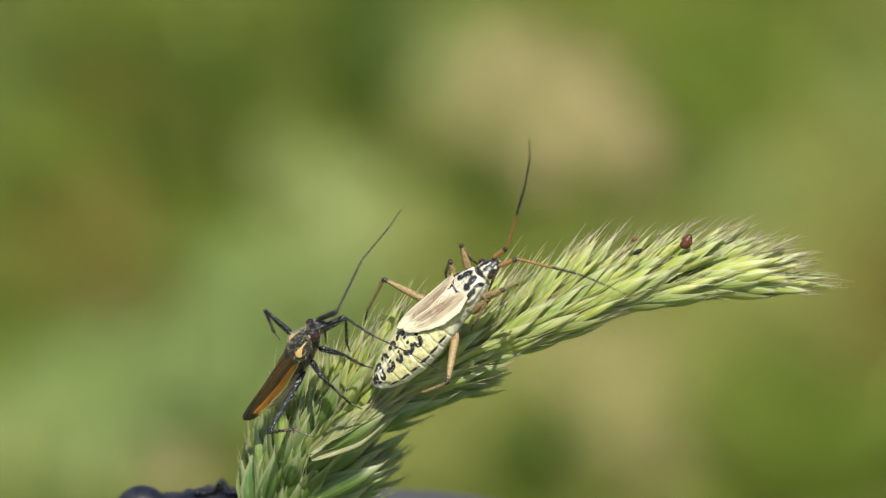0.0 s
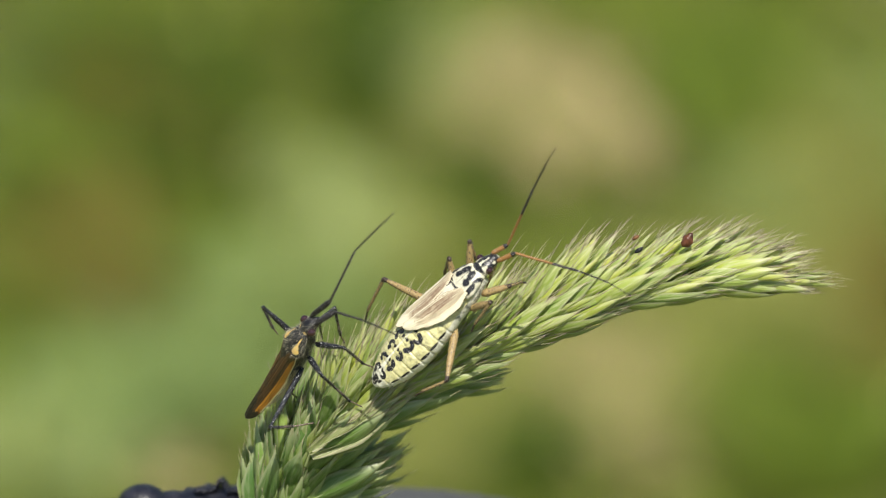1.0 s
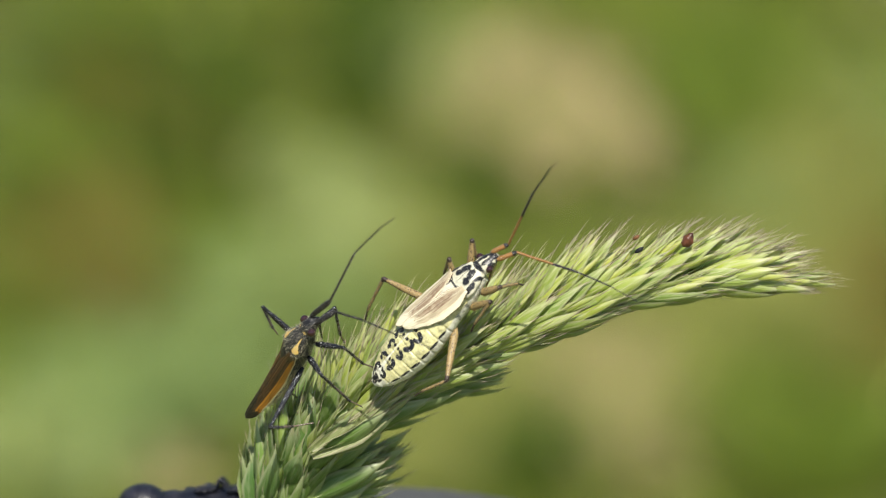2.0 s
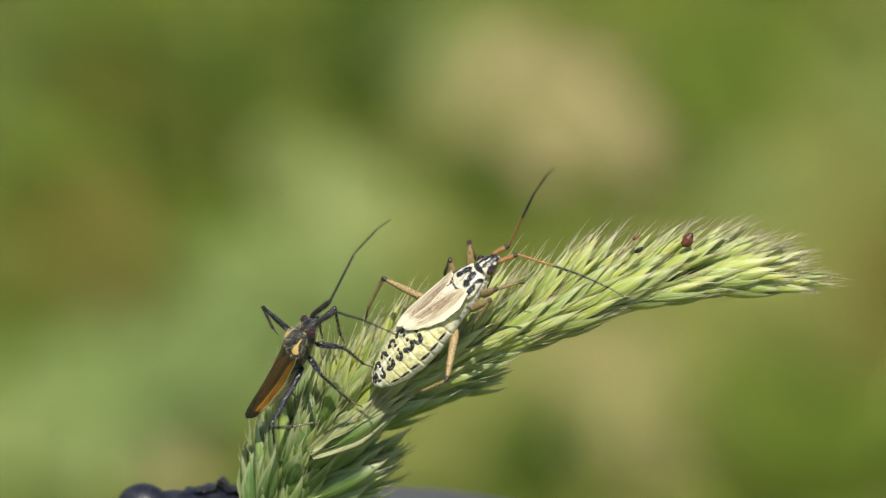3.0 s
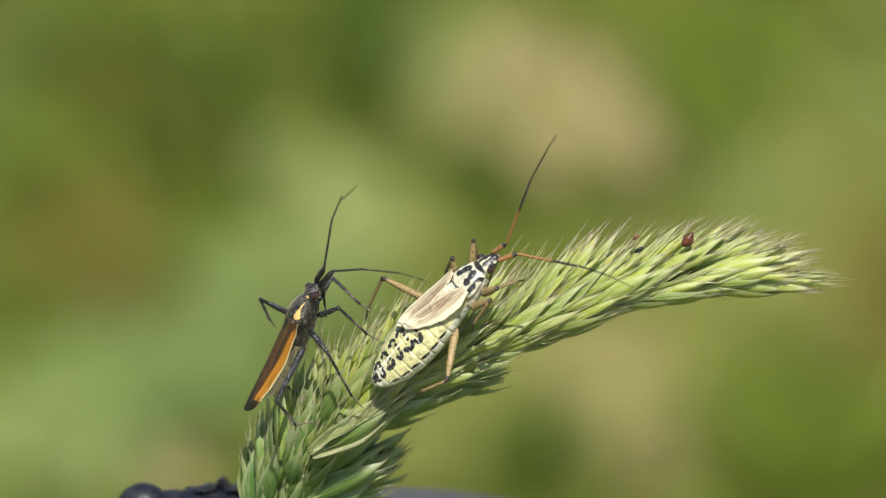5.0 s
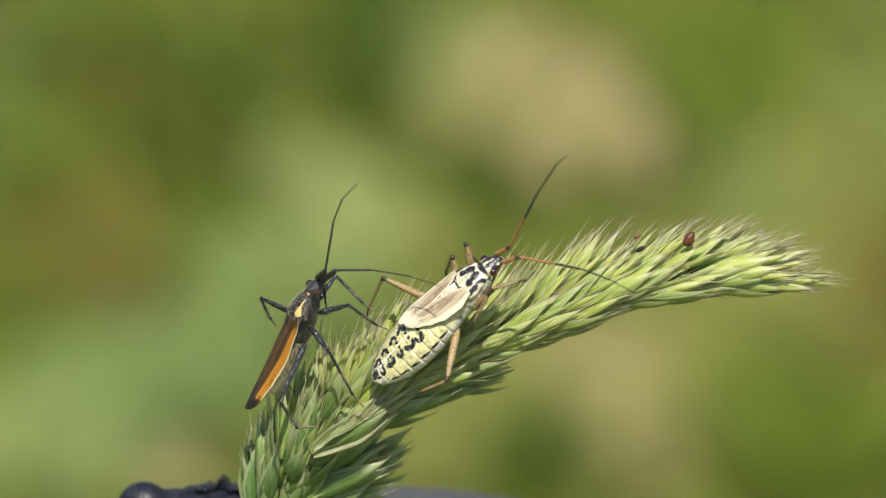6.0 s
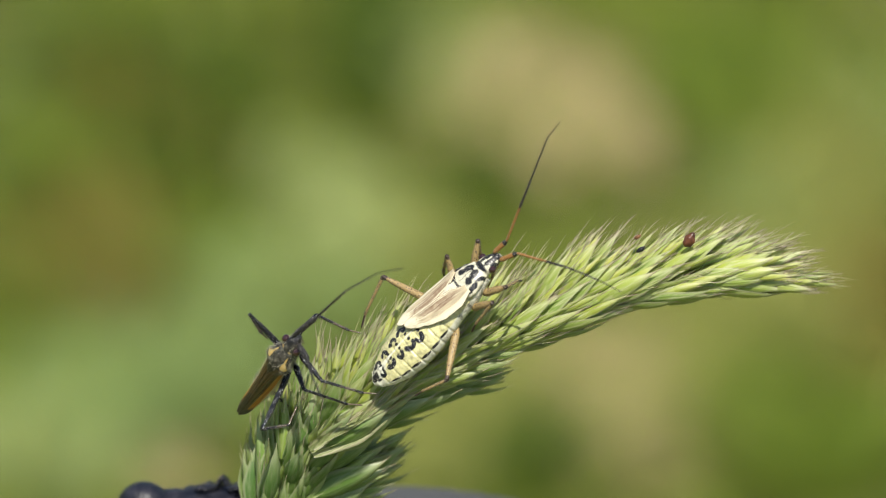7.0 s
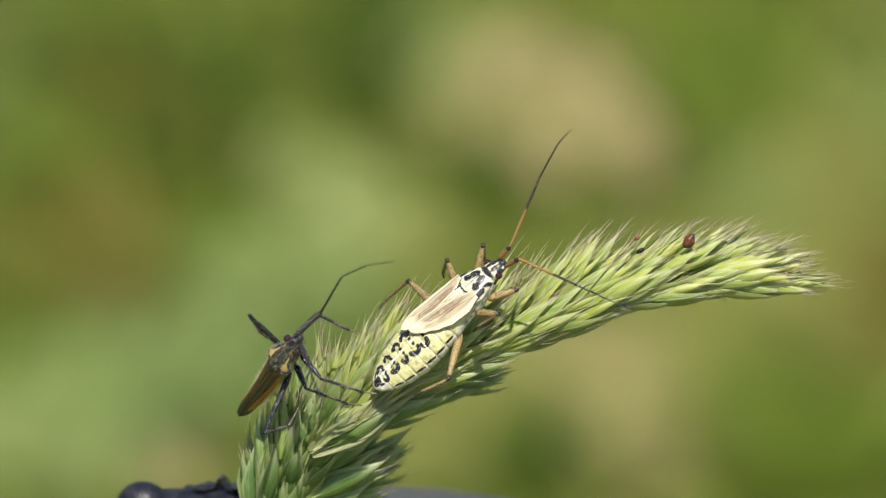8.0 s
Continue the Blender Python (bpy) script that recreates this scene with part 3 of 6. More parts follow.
def hook(x, y, cx, cy, r, thick, start, end):
    """A curved stroke: 1 inside, falling off at its edge; angles in degrees round (cx, cy)."""
    a = math.degrees(math.atan2(y - cy, x - cx))
    mid, half = (start + end) / 2, (end - start) / 2
    off = abs((a - mid + 180) % 360 - 180)
    d = math.hypot(x - cx, y - cy)
    if off <= half:
        gap = abs(d - r)
    else:
        gap = min(math.hypot(x - cx - r * math.cos(math.radians(e)), y - cy - r * math.sin(math.radians(e))) for e in (start, end))
    return min(1.0, max(0.0, 1.5 - gap / thick))


def female_marks(p):
    """Black hooks in two rows down the back and a row of dashes along each flank."""
    x, y = abs(p.x), p.y
    wide, top, low, mid = ease(y, F_HULL)
    round_ = math.atan2(p.z / (top if p.z > 0 else low), x / wide)      # 90 degrees on the back, 0 at the side
    seam = 0.50 * (1 - min(1.0, abs((y + 0.34) % 0.69 - 0.345) / 0.022)) if round_ < 0.55 else 0.0
    if round_ < 0.5:
        d = min((y - y0 for y0 in (1.05, 1.72, 2.41, 3.1, 3.79, 4.48)), key=abs)
        return max(seam, ellipse(round_ + 0.12 * d, d, 0.27, 0, 0.10, 0.30)) if round_ > 0.02 else seam
    m = max(seam, ellipse(x, y, 0.0, 0.3, 0.24, 0.26), 0.75 * ellipse(x, y, 0.34, 0.45, 0.07, 0.22, -0.6))
    wave = 0.06 * math.sin(p.y * 5 + (2 if p.x > 0 else 0))
    for i, y0 in enumerate((0.80, 1.49, 2.18, 2.87, 3.5)):
        k = 0.62 + 0.12 * i
        m = max(m, hook(x, y + wave, 0.46 * k, y0, 0.165 * k + 0.045, 0.108 + 0.004 * i, -80, 95), 0.8 * ellipse(x, y, 0.19 * k, y0 + 0.16, 0.12 * k, 0.12, 0.4),
                0.48 * ellipse(x, y, 0.30 * k, y0 - 0.05, 0.18, 0.16))
    return m


def pronotum_marks(p):
    x, y = abs(p.x), 6.05 + (p.y - 6.5) * 1.06
    return max(ellipse(x, y, 0.25, 7.28, 0.19, 0.34, 0.3), ellipse(x, y, 0.36, 6.85, 0.20, 0.24, 0.6), ellipse(x, y, 0.74, 6.75, 0.11, 0.42, 0.2),
               ellipse(x, y, 0.60, 7.35, 0.09, 0.27), ellipse(x, y, 0.45, 6.32, 0.34, 0.10, 0.2), 0.9 * ellipse(x, y, 0.0, 7.75, 0.5, 0.1), 0.62 * ellipse(x, y, 0.0, 7.0, 0.035, 0.6))


def head_marks(p, y=8.53):
    x, d = abs(p.x), p.y - y
    return max(ellipse(x, d, 0.17, 0.1, 0.14, 0.36), ellipse(x, d, 0.42, 0.14, 0.15, 0.2), ellipse(x, d, 0.0, -0.38, 0.45, 0.15), ellipse(x, d, 0.05, 0.5, 0.26, 0.16),
               ellipse(p.z, d, -0.2, 0.1, 0.25, 0.6))


def wing(parent, table, height, material, name, marks, warm, rows=44, cols=33, label="", veins=(0.2, 0.42, 0.6, 0.78), rim=lambda t, s: 0.0):
    """A leathery fore wing with raised veins: rows of (y, inner x, outer x, drop at the outer edge)."""
    def ridge(t, s):
        lift = sum(math.exp(-((s - v - 0.10 * (v - 0.5) * math.cos(3 * t)) / 0.022) ** 2) for v in veins)
        return 0.030 * min(1.0, lift) * min(1.0, 4 * t, 5 * (1 - t)) + 0.012 * noise.noise((s * 9, t * 26, len(veins)))

    bm = bmesh.new()
    y0, y1 = table[0][0], table[-1][0]
    shell = []
    for side in (0.0, -0.035):
        face = []
        for i in range(rows):
            y = y0 + (y1 - y0) * i / (rows - 1)
            a, b, drop = ease(y, table)
            face.append([(a + (b - a) * j / (cols - 1), y, height(y) - drop * (j / (cols - 1)) ** 2.2 + side
                          + 0.05 * math.sin(math.pi * j / (cols - 1)) + ridge(i / (rows - 1), j / (cols - 1))) for j in range(cols)])
        shell.append(face)
    rings = []
    for i in range(rows):
        rings.append(shell[0][i] + shell[1][i][::-1])
    m3 = bm.verts.layers.float.new("rim")
    m1, m2 = bm.verts.layers.float.new("mark"), bm.verts.layers.float.new("warm")
    made = grid(bm, rings)
    for i, ring in enumerate(made):
        t = i / (rows - 1)
        for j, v in enumerate(ring):
            s = (j if j < cols else 2 * cols - 1 - j) / (cols - 1)
            v[m1], v[m2], v[m3] = marks(t, s), warm(t, s), rim(t, s)
    return part(name, bm, material, parent, label)


def band(*stops):
    return lambda t: ease(t, stops)[0]


def limbs(bug, look_of):
    """The legs and antennae of a bug, named in a table of lengths; returns them by name."""
    made = {}
    for key, (a, b) in look_of["legs"].items():
        fat, thin = look_of["femur"][key[1]], look_of["tibia"]
        mat, tone = look_of["leg"], look_of["tone"]
        bm = limb_mesh(a, ((0, fat * 0.62), (0.15, fat), (0.6, fat * 0.86), (0.93, fat * 0.52), (1, fat * 0.58)), 12, 44,
                       look_of["femur_mark"], look_of["hairs"], (0.11, 0.012), seed=len(key) + ord(key[0]))
        made["femur_" + key] = part("femur", bm, (mat, BRISTLE), bug)
        shin, droop = (b, 55) if look_of["bent"] == key else (b * 0.76, 12)
        toe = 1.05 if look_of["bent"] == key else b - shin + 0.1
        bm = limb_mesh(shin, ((0, thin * 1.25), (0.08, thin), (0.9, thin * 0.85), (1, thin * 0.95)), 8, 40, look_of["tibia_mark"],
                       look_of["hairs"], (0.14, 0.011), seed=ord(key[1]))
        tibia = part("tibia", bm, (mat, BRISTLE), bug)
        made["tibia_" + key] = tibia
        bm = limb_mesh(toe, ((0, thin * 0.75), (0.3, thin * 0.62), (0.35, thin * 0.5), (0.65, thin * 0.62), (0.7, thin * 0.5), (0.95, thin * 0.6), (1, thin * 0.25)),
                       8, 16, lambda t: 1.0)
        foot = part("tarsus", bm, mat, tibia, "dark jointed foot")
        foot.location, foot.rotation_euler = (0, 0, shin * 0.001 - 0.00005), (radians(droop), 0, 0)
        bm = bmesh.new()
        for s in (-1, 1):
            thorn(bm, Vector((0, 0, toe - 0.04)), (0.5 * s, 0.3, 0.8), 0.13, 0.022)
        claw = part("claw", bm, look_of["claw"], tibia)
        claw.location, claw.rotation_euler = foot.location, foot.rotation_euler
    for key, lengths in look_of["antennae"].items():
        for i, (length, r) in enumerate(zip(lengths, look_of["horn"])):
            if i == 0:
                prof = ((0, r * 0.55), (0.2, r), (0.85, r * 1.05), (1, r * 0.7))
            else:
                prof = ((0, r * 1.05), (0.5, r), (0.97, r * 0.92), (1, r * 0.6))
            bm = limb_mesh(length, prof, 9, 40, look_of["horn_mark"][i], look_of["horn_hairs"][i], (0.09, 0.009), seed=i + 4)
            made[f"horn_{key}_{i}"] = part(("scape", "pedicel", "flagellum", "flagellum")[i], bm, (look_of["horn_skin"], BRISTLE), bug)
    return made


LEGS = {
    "female": {"fl": (2.10, 1.70), "ml": (1.95, 2.20), "hl": (3.51, 2.99), "fr": (1.55, 1.93), "mr": (1.60, 2.20), "hr": (2.86, 1.96)},
    "male": {"fl": (1.99, 2.57), "ml": (2.81, 1.76), "hl": (2.26, 1.94), "fr": (1.79, 3.07), "mr": (1.58, 3.49), "hr": (3.69, 1.75)},
}
HORNS = {
    "female": {"L": (1.02, 3.76, 2.40, 1.04), "R": (1.16, 3.42, 1.71, 1.64)},
    "male": {"L": (1.81, 2.88, 2.10, 1.50), "R": (1.31, 1.82, 2.06, 2.31)},
}


def female():
    bug = tagged(new("plant_bug"), "cream and black plant bug with yellow belly, short wings", "bug")
    bm = hull(F_HULL, 230, 150, 0.9)
    for v in bm.verts:      # the rings of the abdomen
        if v.co.y < 5.4:
            k = 1 - 0.045 * max(0.0, math.cos(v.co.y / 0.69 * 2 * math.pi)) ** 8
            v.co.x *= k
            v.co.z *= k
    paint(bm, "mark", lambda p: max(female_marks(p) if p.y < 5 else 0.0, 0.42 * ellipse(p.y, 0, 0.1, 0, 0.5, 1), 0.47 if p.y > 5.5 and p.z < 0.2 else 0.0))
    paint(bm, "warm", lambda p: ellipse(p.z, 0, -0.1, 0, 0.3, 1) * 0.8 + 0.7 * ellipse(abs(p.x), p.y, 0, 0.5, 0.5, 0.9) + 0.6 * ellipse(abs(p.x), 0, 0, 0, 0.07, 1))
    part("abdomen", bm, F_BELLY, bug, "yellow abdomen with black comma marks")
    shield = ((6.50, 0.55, 0.22, 0.2, 0.52), (6.75, 0.92, 0.34, 0.35, 0.46), (7.05, 0.95, 0.38, 0.4, 0.42), (7.5, 0.80, 0.42, 0.4, 0.36), (7.95, 0.60, 0.36, 0.38, 0.28), (8.1, 0.48, 0.26, 0.3, 0.24))
    bm = hull(shield, 90, 84)
    paint(bm, "mark", pronotum_marks)
    part("pronotum", bm, F_SHELL, bug, "cream pronotum with black blotches")
    bm = hull(((5.75, 0.04, 0.05, 0.1, 0.97), (6.2, 0.3, 0.12, 0.2, 0.90), (6.75, 0.62, 0.16, 0.3, 0.72)), 30, 30)
    paint(bm, "mark", lambda p: max(ellipse(abs(p.x), p.y, 0.36, 6.5, 0.14, 0.3, 0.5), ellipse(abs(p.x), p.y, 0.0, 6.72, 0.5, 0.07)))
    part("scutellum", bm, F_SHELL, bug)
    cap = ((7.95, 0.40, 0.28, 0.35, 0.20), (8.15, 0.48, 0.33, 0.4, 0.18), (8.48, 0.47, 0.33, 0.42, 0.14), (8.78, 0.37, 0.28, 0.38, 0.06), (9.06, 0.22, 0.2, 0.3, -0.02), (9.18, 0.1, 0.1, 0.2, -0.07))
    bm = hull(cap, 60, 60)
    paint(bm, "mark", head_marks)
    head = part("head", bm, F_SHELL, bug)
    for s in (-1, 1):
        bm = bmesh.new()
        ball(bm, (0.50 * s, 8.44, 0.18), (0.17, 0.2, 0.2), 16)
        part("eye", bm, EYE, head, "dark red compound eye")
    bm = limb_mesh(2.2, ((0, 0.12), (0.5, 0.08), (1, 0.03)), 8, 8)
    beak = part("beak", bm, F_LEG, head)
    beak.matrix_local = bone((0, 9.05, -0.2), (0, 7.4, -1.2))
    def streak(t, s):
        """Thin brown lines that fan out from the shoulder, and a brown tint between them."""
        lines = max(ellipse(s + 0.05 * math.sin(5 * t), t, s0, t0, w, long) for s0, t0, w, long in (
            (0.14, 0.36, 0.018, 0.36), (0.27, 0.42, 0.040, 0.44), (0.44, 0.42, 0.055, 0.42), (0.58, 0.36, 0.030, 0.38)))
        cross = max(ellipse(t + 0.25 * s, s, 0.80, 0.35, 0.012, 0.3), 0.9 * ellipse(t - 0.2 * s, s, 0.72, 0.5, 0.010, 0.25))
        return max(0.58 * lines, 0.55 * ellipse(s, t, 0.36, 0.42, 0.25, 0.46), 0.62 * cross, 0.75 if s < 0.028 else 0.0, 0.6 if s > 0.985 else 0.0)
    costal = lambda t, s: max(min(1.0, max(0.0, (s - 0.72) * 9)), 0.9 if 0.028 < s < 0.075 else 0.0, 0.75 * ellipse(s, t, 0.45, 0.95, 0.5, 0.2), 0.8 * ellipse(s + 0.05 * math.sin(5 * t), t, 0.40, 0.5, 0.018, 0.6),
                              0.8 * ellipse(s + 0.05 * math.sin(5 * t), t, 0.50, 0.5, 0.018, 0.6), 0.8 * ellipse(s + 0.05 * math.sin(5 * t), t, 0.19, 0.4, 0.018, 0.5))
    roof = lambda y: 0.92 + 0.08 * math.sin((y - 2.8) * 0.9)
    wing(bug, ((7.02, -0.5, -0.92, 0.16), (6.2, -0.10, -1.12, 0.38), (5.0, 0.0, -1.25, 0.44), (4.0, -0.15, -1.31, 0.38), (3.5, -0.38, -1.26, 0.30), (3.2, -0.55, -1.14, 0.22), (3.02, -0.75, -0.92, 0.14)), roof, F_WING, "forewing", streak, costal, 64, 61)
    wing(bug, ((7.02, 0.5, 0.94, 0.16), (6.2, 0.06, 1.12, 0.32), (5.2, -0.16, 1.02, 0.32), (4.57, -0.26, 0.76, 0.24), (3.9, -0.40, 0.36, 0.14), (3.55, -0.48, 0.08, 0.09), (3.32, -0.42, -0.16, 0.05)), lambda y: roof(y) + 0.10, F_WING, "forewing", streak, costal, 64, 61)
    fuzz(bug, F_HULL, 700, 0.17, 0.05, 5.4, 5, lower=-0.7, thick=0.009)
    spots = lambda t: 0.0 if t < 0.92 else 0.8
    look_of = dict(bent="", legs=LEGS["female"], femur={"l": 0.21, "r": 0.21}, tibia=0.085, leg=F_LEG, tone=0, hairs=80, claw=M_LEG, femur_mark=spots,
                   tibia_mark=lambda t: 1.0 if t < 0.06 else 0.25 if t < 0.8 else 0.45, antennae=HORNS["female"], horn=(0.125, 0.066, 0.042, 0.024),
                   horn_mark=(lambda t: 1.0 if t > 0.8 or t < 0.06 else 0.2, band((0, 0.0), (0.45, 0.1), (0.62, 0.8), (1, 1)), lambda t: 0.95, lambda t: 0.9),
                   horn_hairs=(30, 60, 30, 16), horn_skin=HORN)
    return bug, limbs(bug, look_of)


M_HULL = ((1.0, 0.12, 0.15, 0.2, -0.2), (1.5, 0.32, 0.3, 0.5, -0.2), (2.6, 0.48, 0.4, 0.72, -0.2), (4.0, 0.54, 0.45, 0.85, -0.15), (5.2, 0.64, 0.5, 0.9, -0.1), (6.3, 0.55, 0.45, 0.75, 0.0), (6.9, 0.4, 0.34, 0.5, 0))


def male():
    bug = tagged(new("plant_bug"), "slender black plant bug with orange-edged wings and yellow spots", "bug")
    bm = hull(M_HULL, 60, 30)
    paint(bm, "warm", lambda p: 0.0)
    part("abdomen", bm, M_SHELL, bug, "black hairy abdomen")
    shield = ((5.50, 0.5, 0.25, 0.4, 0.36), (5.70, 0.78, 0.36, 0.6, 0.33), (6.0, 0.76, 0.4, 0.6, 0.30), (6.45, 0.60, 0.38, 0.5, 0.26), (6.85, 0.46, 0.3, 0.4, 0.2), (6.98, 0.36, 0.2, 0.3, 0.18))
    bm = hull(shield, 90, 90)
    paint(bm, "warm", lambda p: max(ellipse(abs(p.x), p.y, 0.54, 5.98, 0.17, 0.16, 0.35), ellipse(abs(p.x), p.y, 0.50, 6.12, 0.11, 0.22, 0.28), ellipse(abs(p.x), p.y, 0.43, 6.42, 0.035, 0.34, 0.22)) if p.z > 0.1 else 0.0)
    part("pronotum", bm, M_SHELL, bug, "black pronotum with two yellow-orange spots")
    bm = hull(((4.7, 0.04, 0.05, 0.1, 0.52), (5.2, 0.3, 0.13, 0.2, 0.52), (5.7, 0.5, 0.18, 0.3, 0.48)), 14, 18)
    paint(bm, "warm", lambda p: 0.0)
    part("scutellum", bm, M_SHELL, bug)
    cap = ((6.75, 0.34, 0.25, 0.3, 0.15), (6.95, 0.44, 0.32, 0.36, 0.14), (7.3, 0.46, 0.32, 0.4, 0.1), (7.65, 0.32, 0.26, 0.36, 0.04), (7.85, 0.15, 0.16, 0.28, -0.02), (7.95, 0.06, 0.08, 0.16, -0.05))
    bm = hull(cap, 24, 24)
    paint(bm, "warm", lambda p: 0.85 * ellipse(abs(p.x), p.y, 0.26, 7.05, 0.07, 0.08))
    head = part("head", bm, M_SHELL, bug)
    for s in (-1, 1):
        bm = bmesh.new()
        ball(bm, (0.43 * s, 7.3, 0.17), (0.2, 0.23, 0.22), 14)
        part("eye", bm, EYE, head, "dark red compound eye")
    beak = part("beak", limb_mesh(2.0, ((0, 0.11), (0.5, 0.07), (1, 0.03)), 8, 8), M_LEG, head)
    beak.matrix_local = bone((0, 7.8, -0.2), (0, 6.3, -1.2))
    roof = lambda y: 0.30 + 0.05 * y
    dusk = lambda t, s: max(0.95 * ellipse(t, s, 1.0, 0.5, 0.14, 1.2), 0.95 * ellipse(t, s, 0.92, 0.0, 0.36, 0.50), 0.55 * ellipse(s, t, 0.05, 0.4, 0.1, 0.6), 0.75 * ellipse(s, t, 0.30, 0.3, 0.035, 0.4),
                            0.9 * ellipse(s + 0.2 * t, t, 0.68, 0.45, 0.022, 0.5), 0.6 * ellipse(s, t, 0.17, 0.3, 0.03, 0.35))
    edge = lambda t, s: max(min(1.0, max(0.0, (s - 0.74 + 0.24 * t) * 5)) * min(1.0, max(0.0, t - 0.02) * 9), 0.46 * ellipse(s, t, 0.38, 0.25, 0.05, 0.35), 0.43 * ellipse(s, t, 0.23, 0.25, 0.04, 0.3)) * min(1.0, max(0.0, 0.93 - t) * 12)
    rim = lambda t, s: min(1.0, max(0.0, (s - 0.945 + 0.05 * t) * 14)) * min(1.0, max(0.0, 0.9 - t) * 12)
    for s in (-1, 1):
        wing(bug, tuple((y, a * s, b * s, d) for y, a, b, d in ((5.75, 0.3, 0.70, 0.2), (4.9, 0.0, 0.63, 0.46), (3.2, -0.05, 0.56, 0.70), (1.8, -0.06, 0.49, 0.60), (0.9, -0.05, 0.44, 0.42), (0.45, -0.04, 0.38, 0.30), (0.15, -0.02, 0.28, 0.18), (0.0, 0.04, 0.15, 0.08))),
             lambda y: roof(y) + (0.03 if s > 0 else 0), M_WING, "forewing", dusk, edge, 72, 49, "brown wing with an orange outer edge", rim=rim)
    fuzz(bug, M_HULL, 5200, 0.30, 1.2, 4.5, 8, GOLD_HAIR, thick=0.0075, upper=0.05)
    fuzz(bug, M_HULL, 500, 0.18, 4.7, 6.6, 18, thick=0.006, upper=0.05)
    fuzz(bug, shield, 500, 0.20, 5.55, 6.9, 9, lower=-0.3, thick=0.008)
    fuzz(bug, cap, 300, 0.16, 6.8, 7.8, 14, lower=-0.5, thick=0.007)
    fuzz(bug, ((0.2, 0.25, 0.25, 0.1, 0.05), (1.6, 0.55, 0.2, 0.2, -0.1), (3.2, 0.62, 0.2, 0.2, -0.1), (5.2, 0.66, 0.4, 0.2, 0.0)), 500, 0.14, 0.3, 5.2, 12, lower=0.0, upper=0.3, thick=0.006)
    look_of = dict(bent="hr", legs=LEGS["male"], femur={"l": 0.16, "r": 0.16}, tibia=0.075, leg=M_LEG, tone=0, hairs=110, claw=M_LEG, femur_mark=lambda t: 0.0,
                   tibia_mark=band((0, 0.0), (0.3, 0.2), (0.6, 0.55), (0.85, 0.5), (1, 0.1)), antennae=HORNS["male"], horn=(0.14, 0.058, 0.038, 0.023),
                   horn_mark=(lambda t: 1.0, lambda t: 1.0, lambda t: 1.0, lambda t: 1.0), horn_hairs=(120, 90, 40, 20), horn_skin=HORN)
    return bug, limbs(bug, look_of)


def crumb(name, label, category, at, size, turn, colour):
    """A small husk or grain caught between the scales."""
    n = Nodes(name, 0.35)
    fleck = n.noise(2600, 4)
    n.colour(n.mix(n.ramp(fleck, 0.35, 0.7), colour, tuple(c * 0.3 for c in colour))).bump(fleck, 0.5, 0.00005)
    bm = hull(((-1, 0.12, 0.1, 0.1, 0), (-0.6, 0.7, 0.6, 0.5, 0), (0.1, 1.0, 0.9, 0.6, 0.05), (0.7, 0.65, 0.5, 0.5, 0), (1, 0.1, 0.1, 0.1, 0)), 24, 20)
    for v in bm.verts:
        k = 1 + 0.30 * noise.noise(v.co * 0.9 + Vector((size[0] * 30, 0, 0)))
        v.co = Vector((v.co.x * size[0] * k, v.co.y * size[1] * k, v.co.z * size[2] * k))
    ob = tagged(part(name, bm, n.mat), label, category)
    ob.matrix_world = on_stage(*at, 0, 0, turn)


crumb("seed_husk", "small reddish-brown seed husk caught on the spike", "husk", (12.34, 0.38, 1.1), (0.30, 0.42, 0.26), -35, (0.13, 0.045, 0.018))
crumb("soil_grain", "small black grain caught on the spike", "grain", (9.85, -0.14, 1.7), (0.13, 0.26, 0.14), -55, (0.015, 0.014, 0.014))
crumb("seed_husk", "small brown husk on the edge of the spike", "husk", (9.72, 0.50, 0.9), (0.12, 0.2, 0.12), -60, (0.22, 0.10, 0.04))


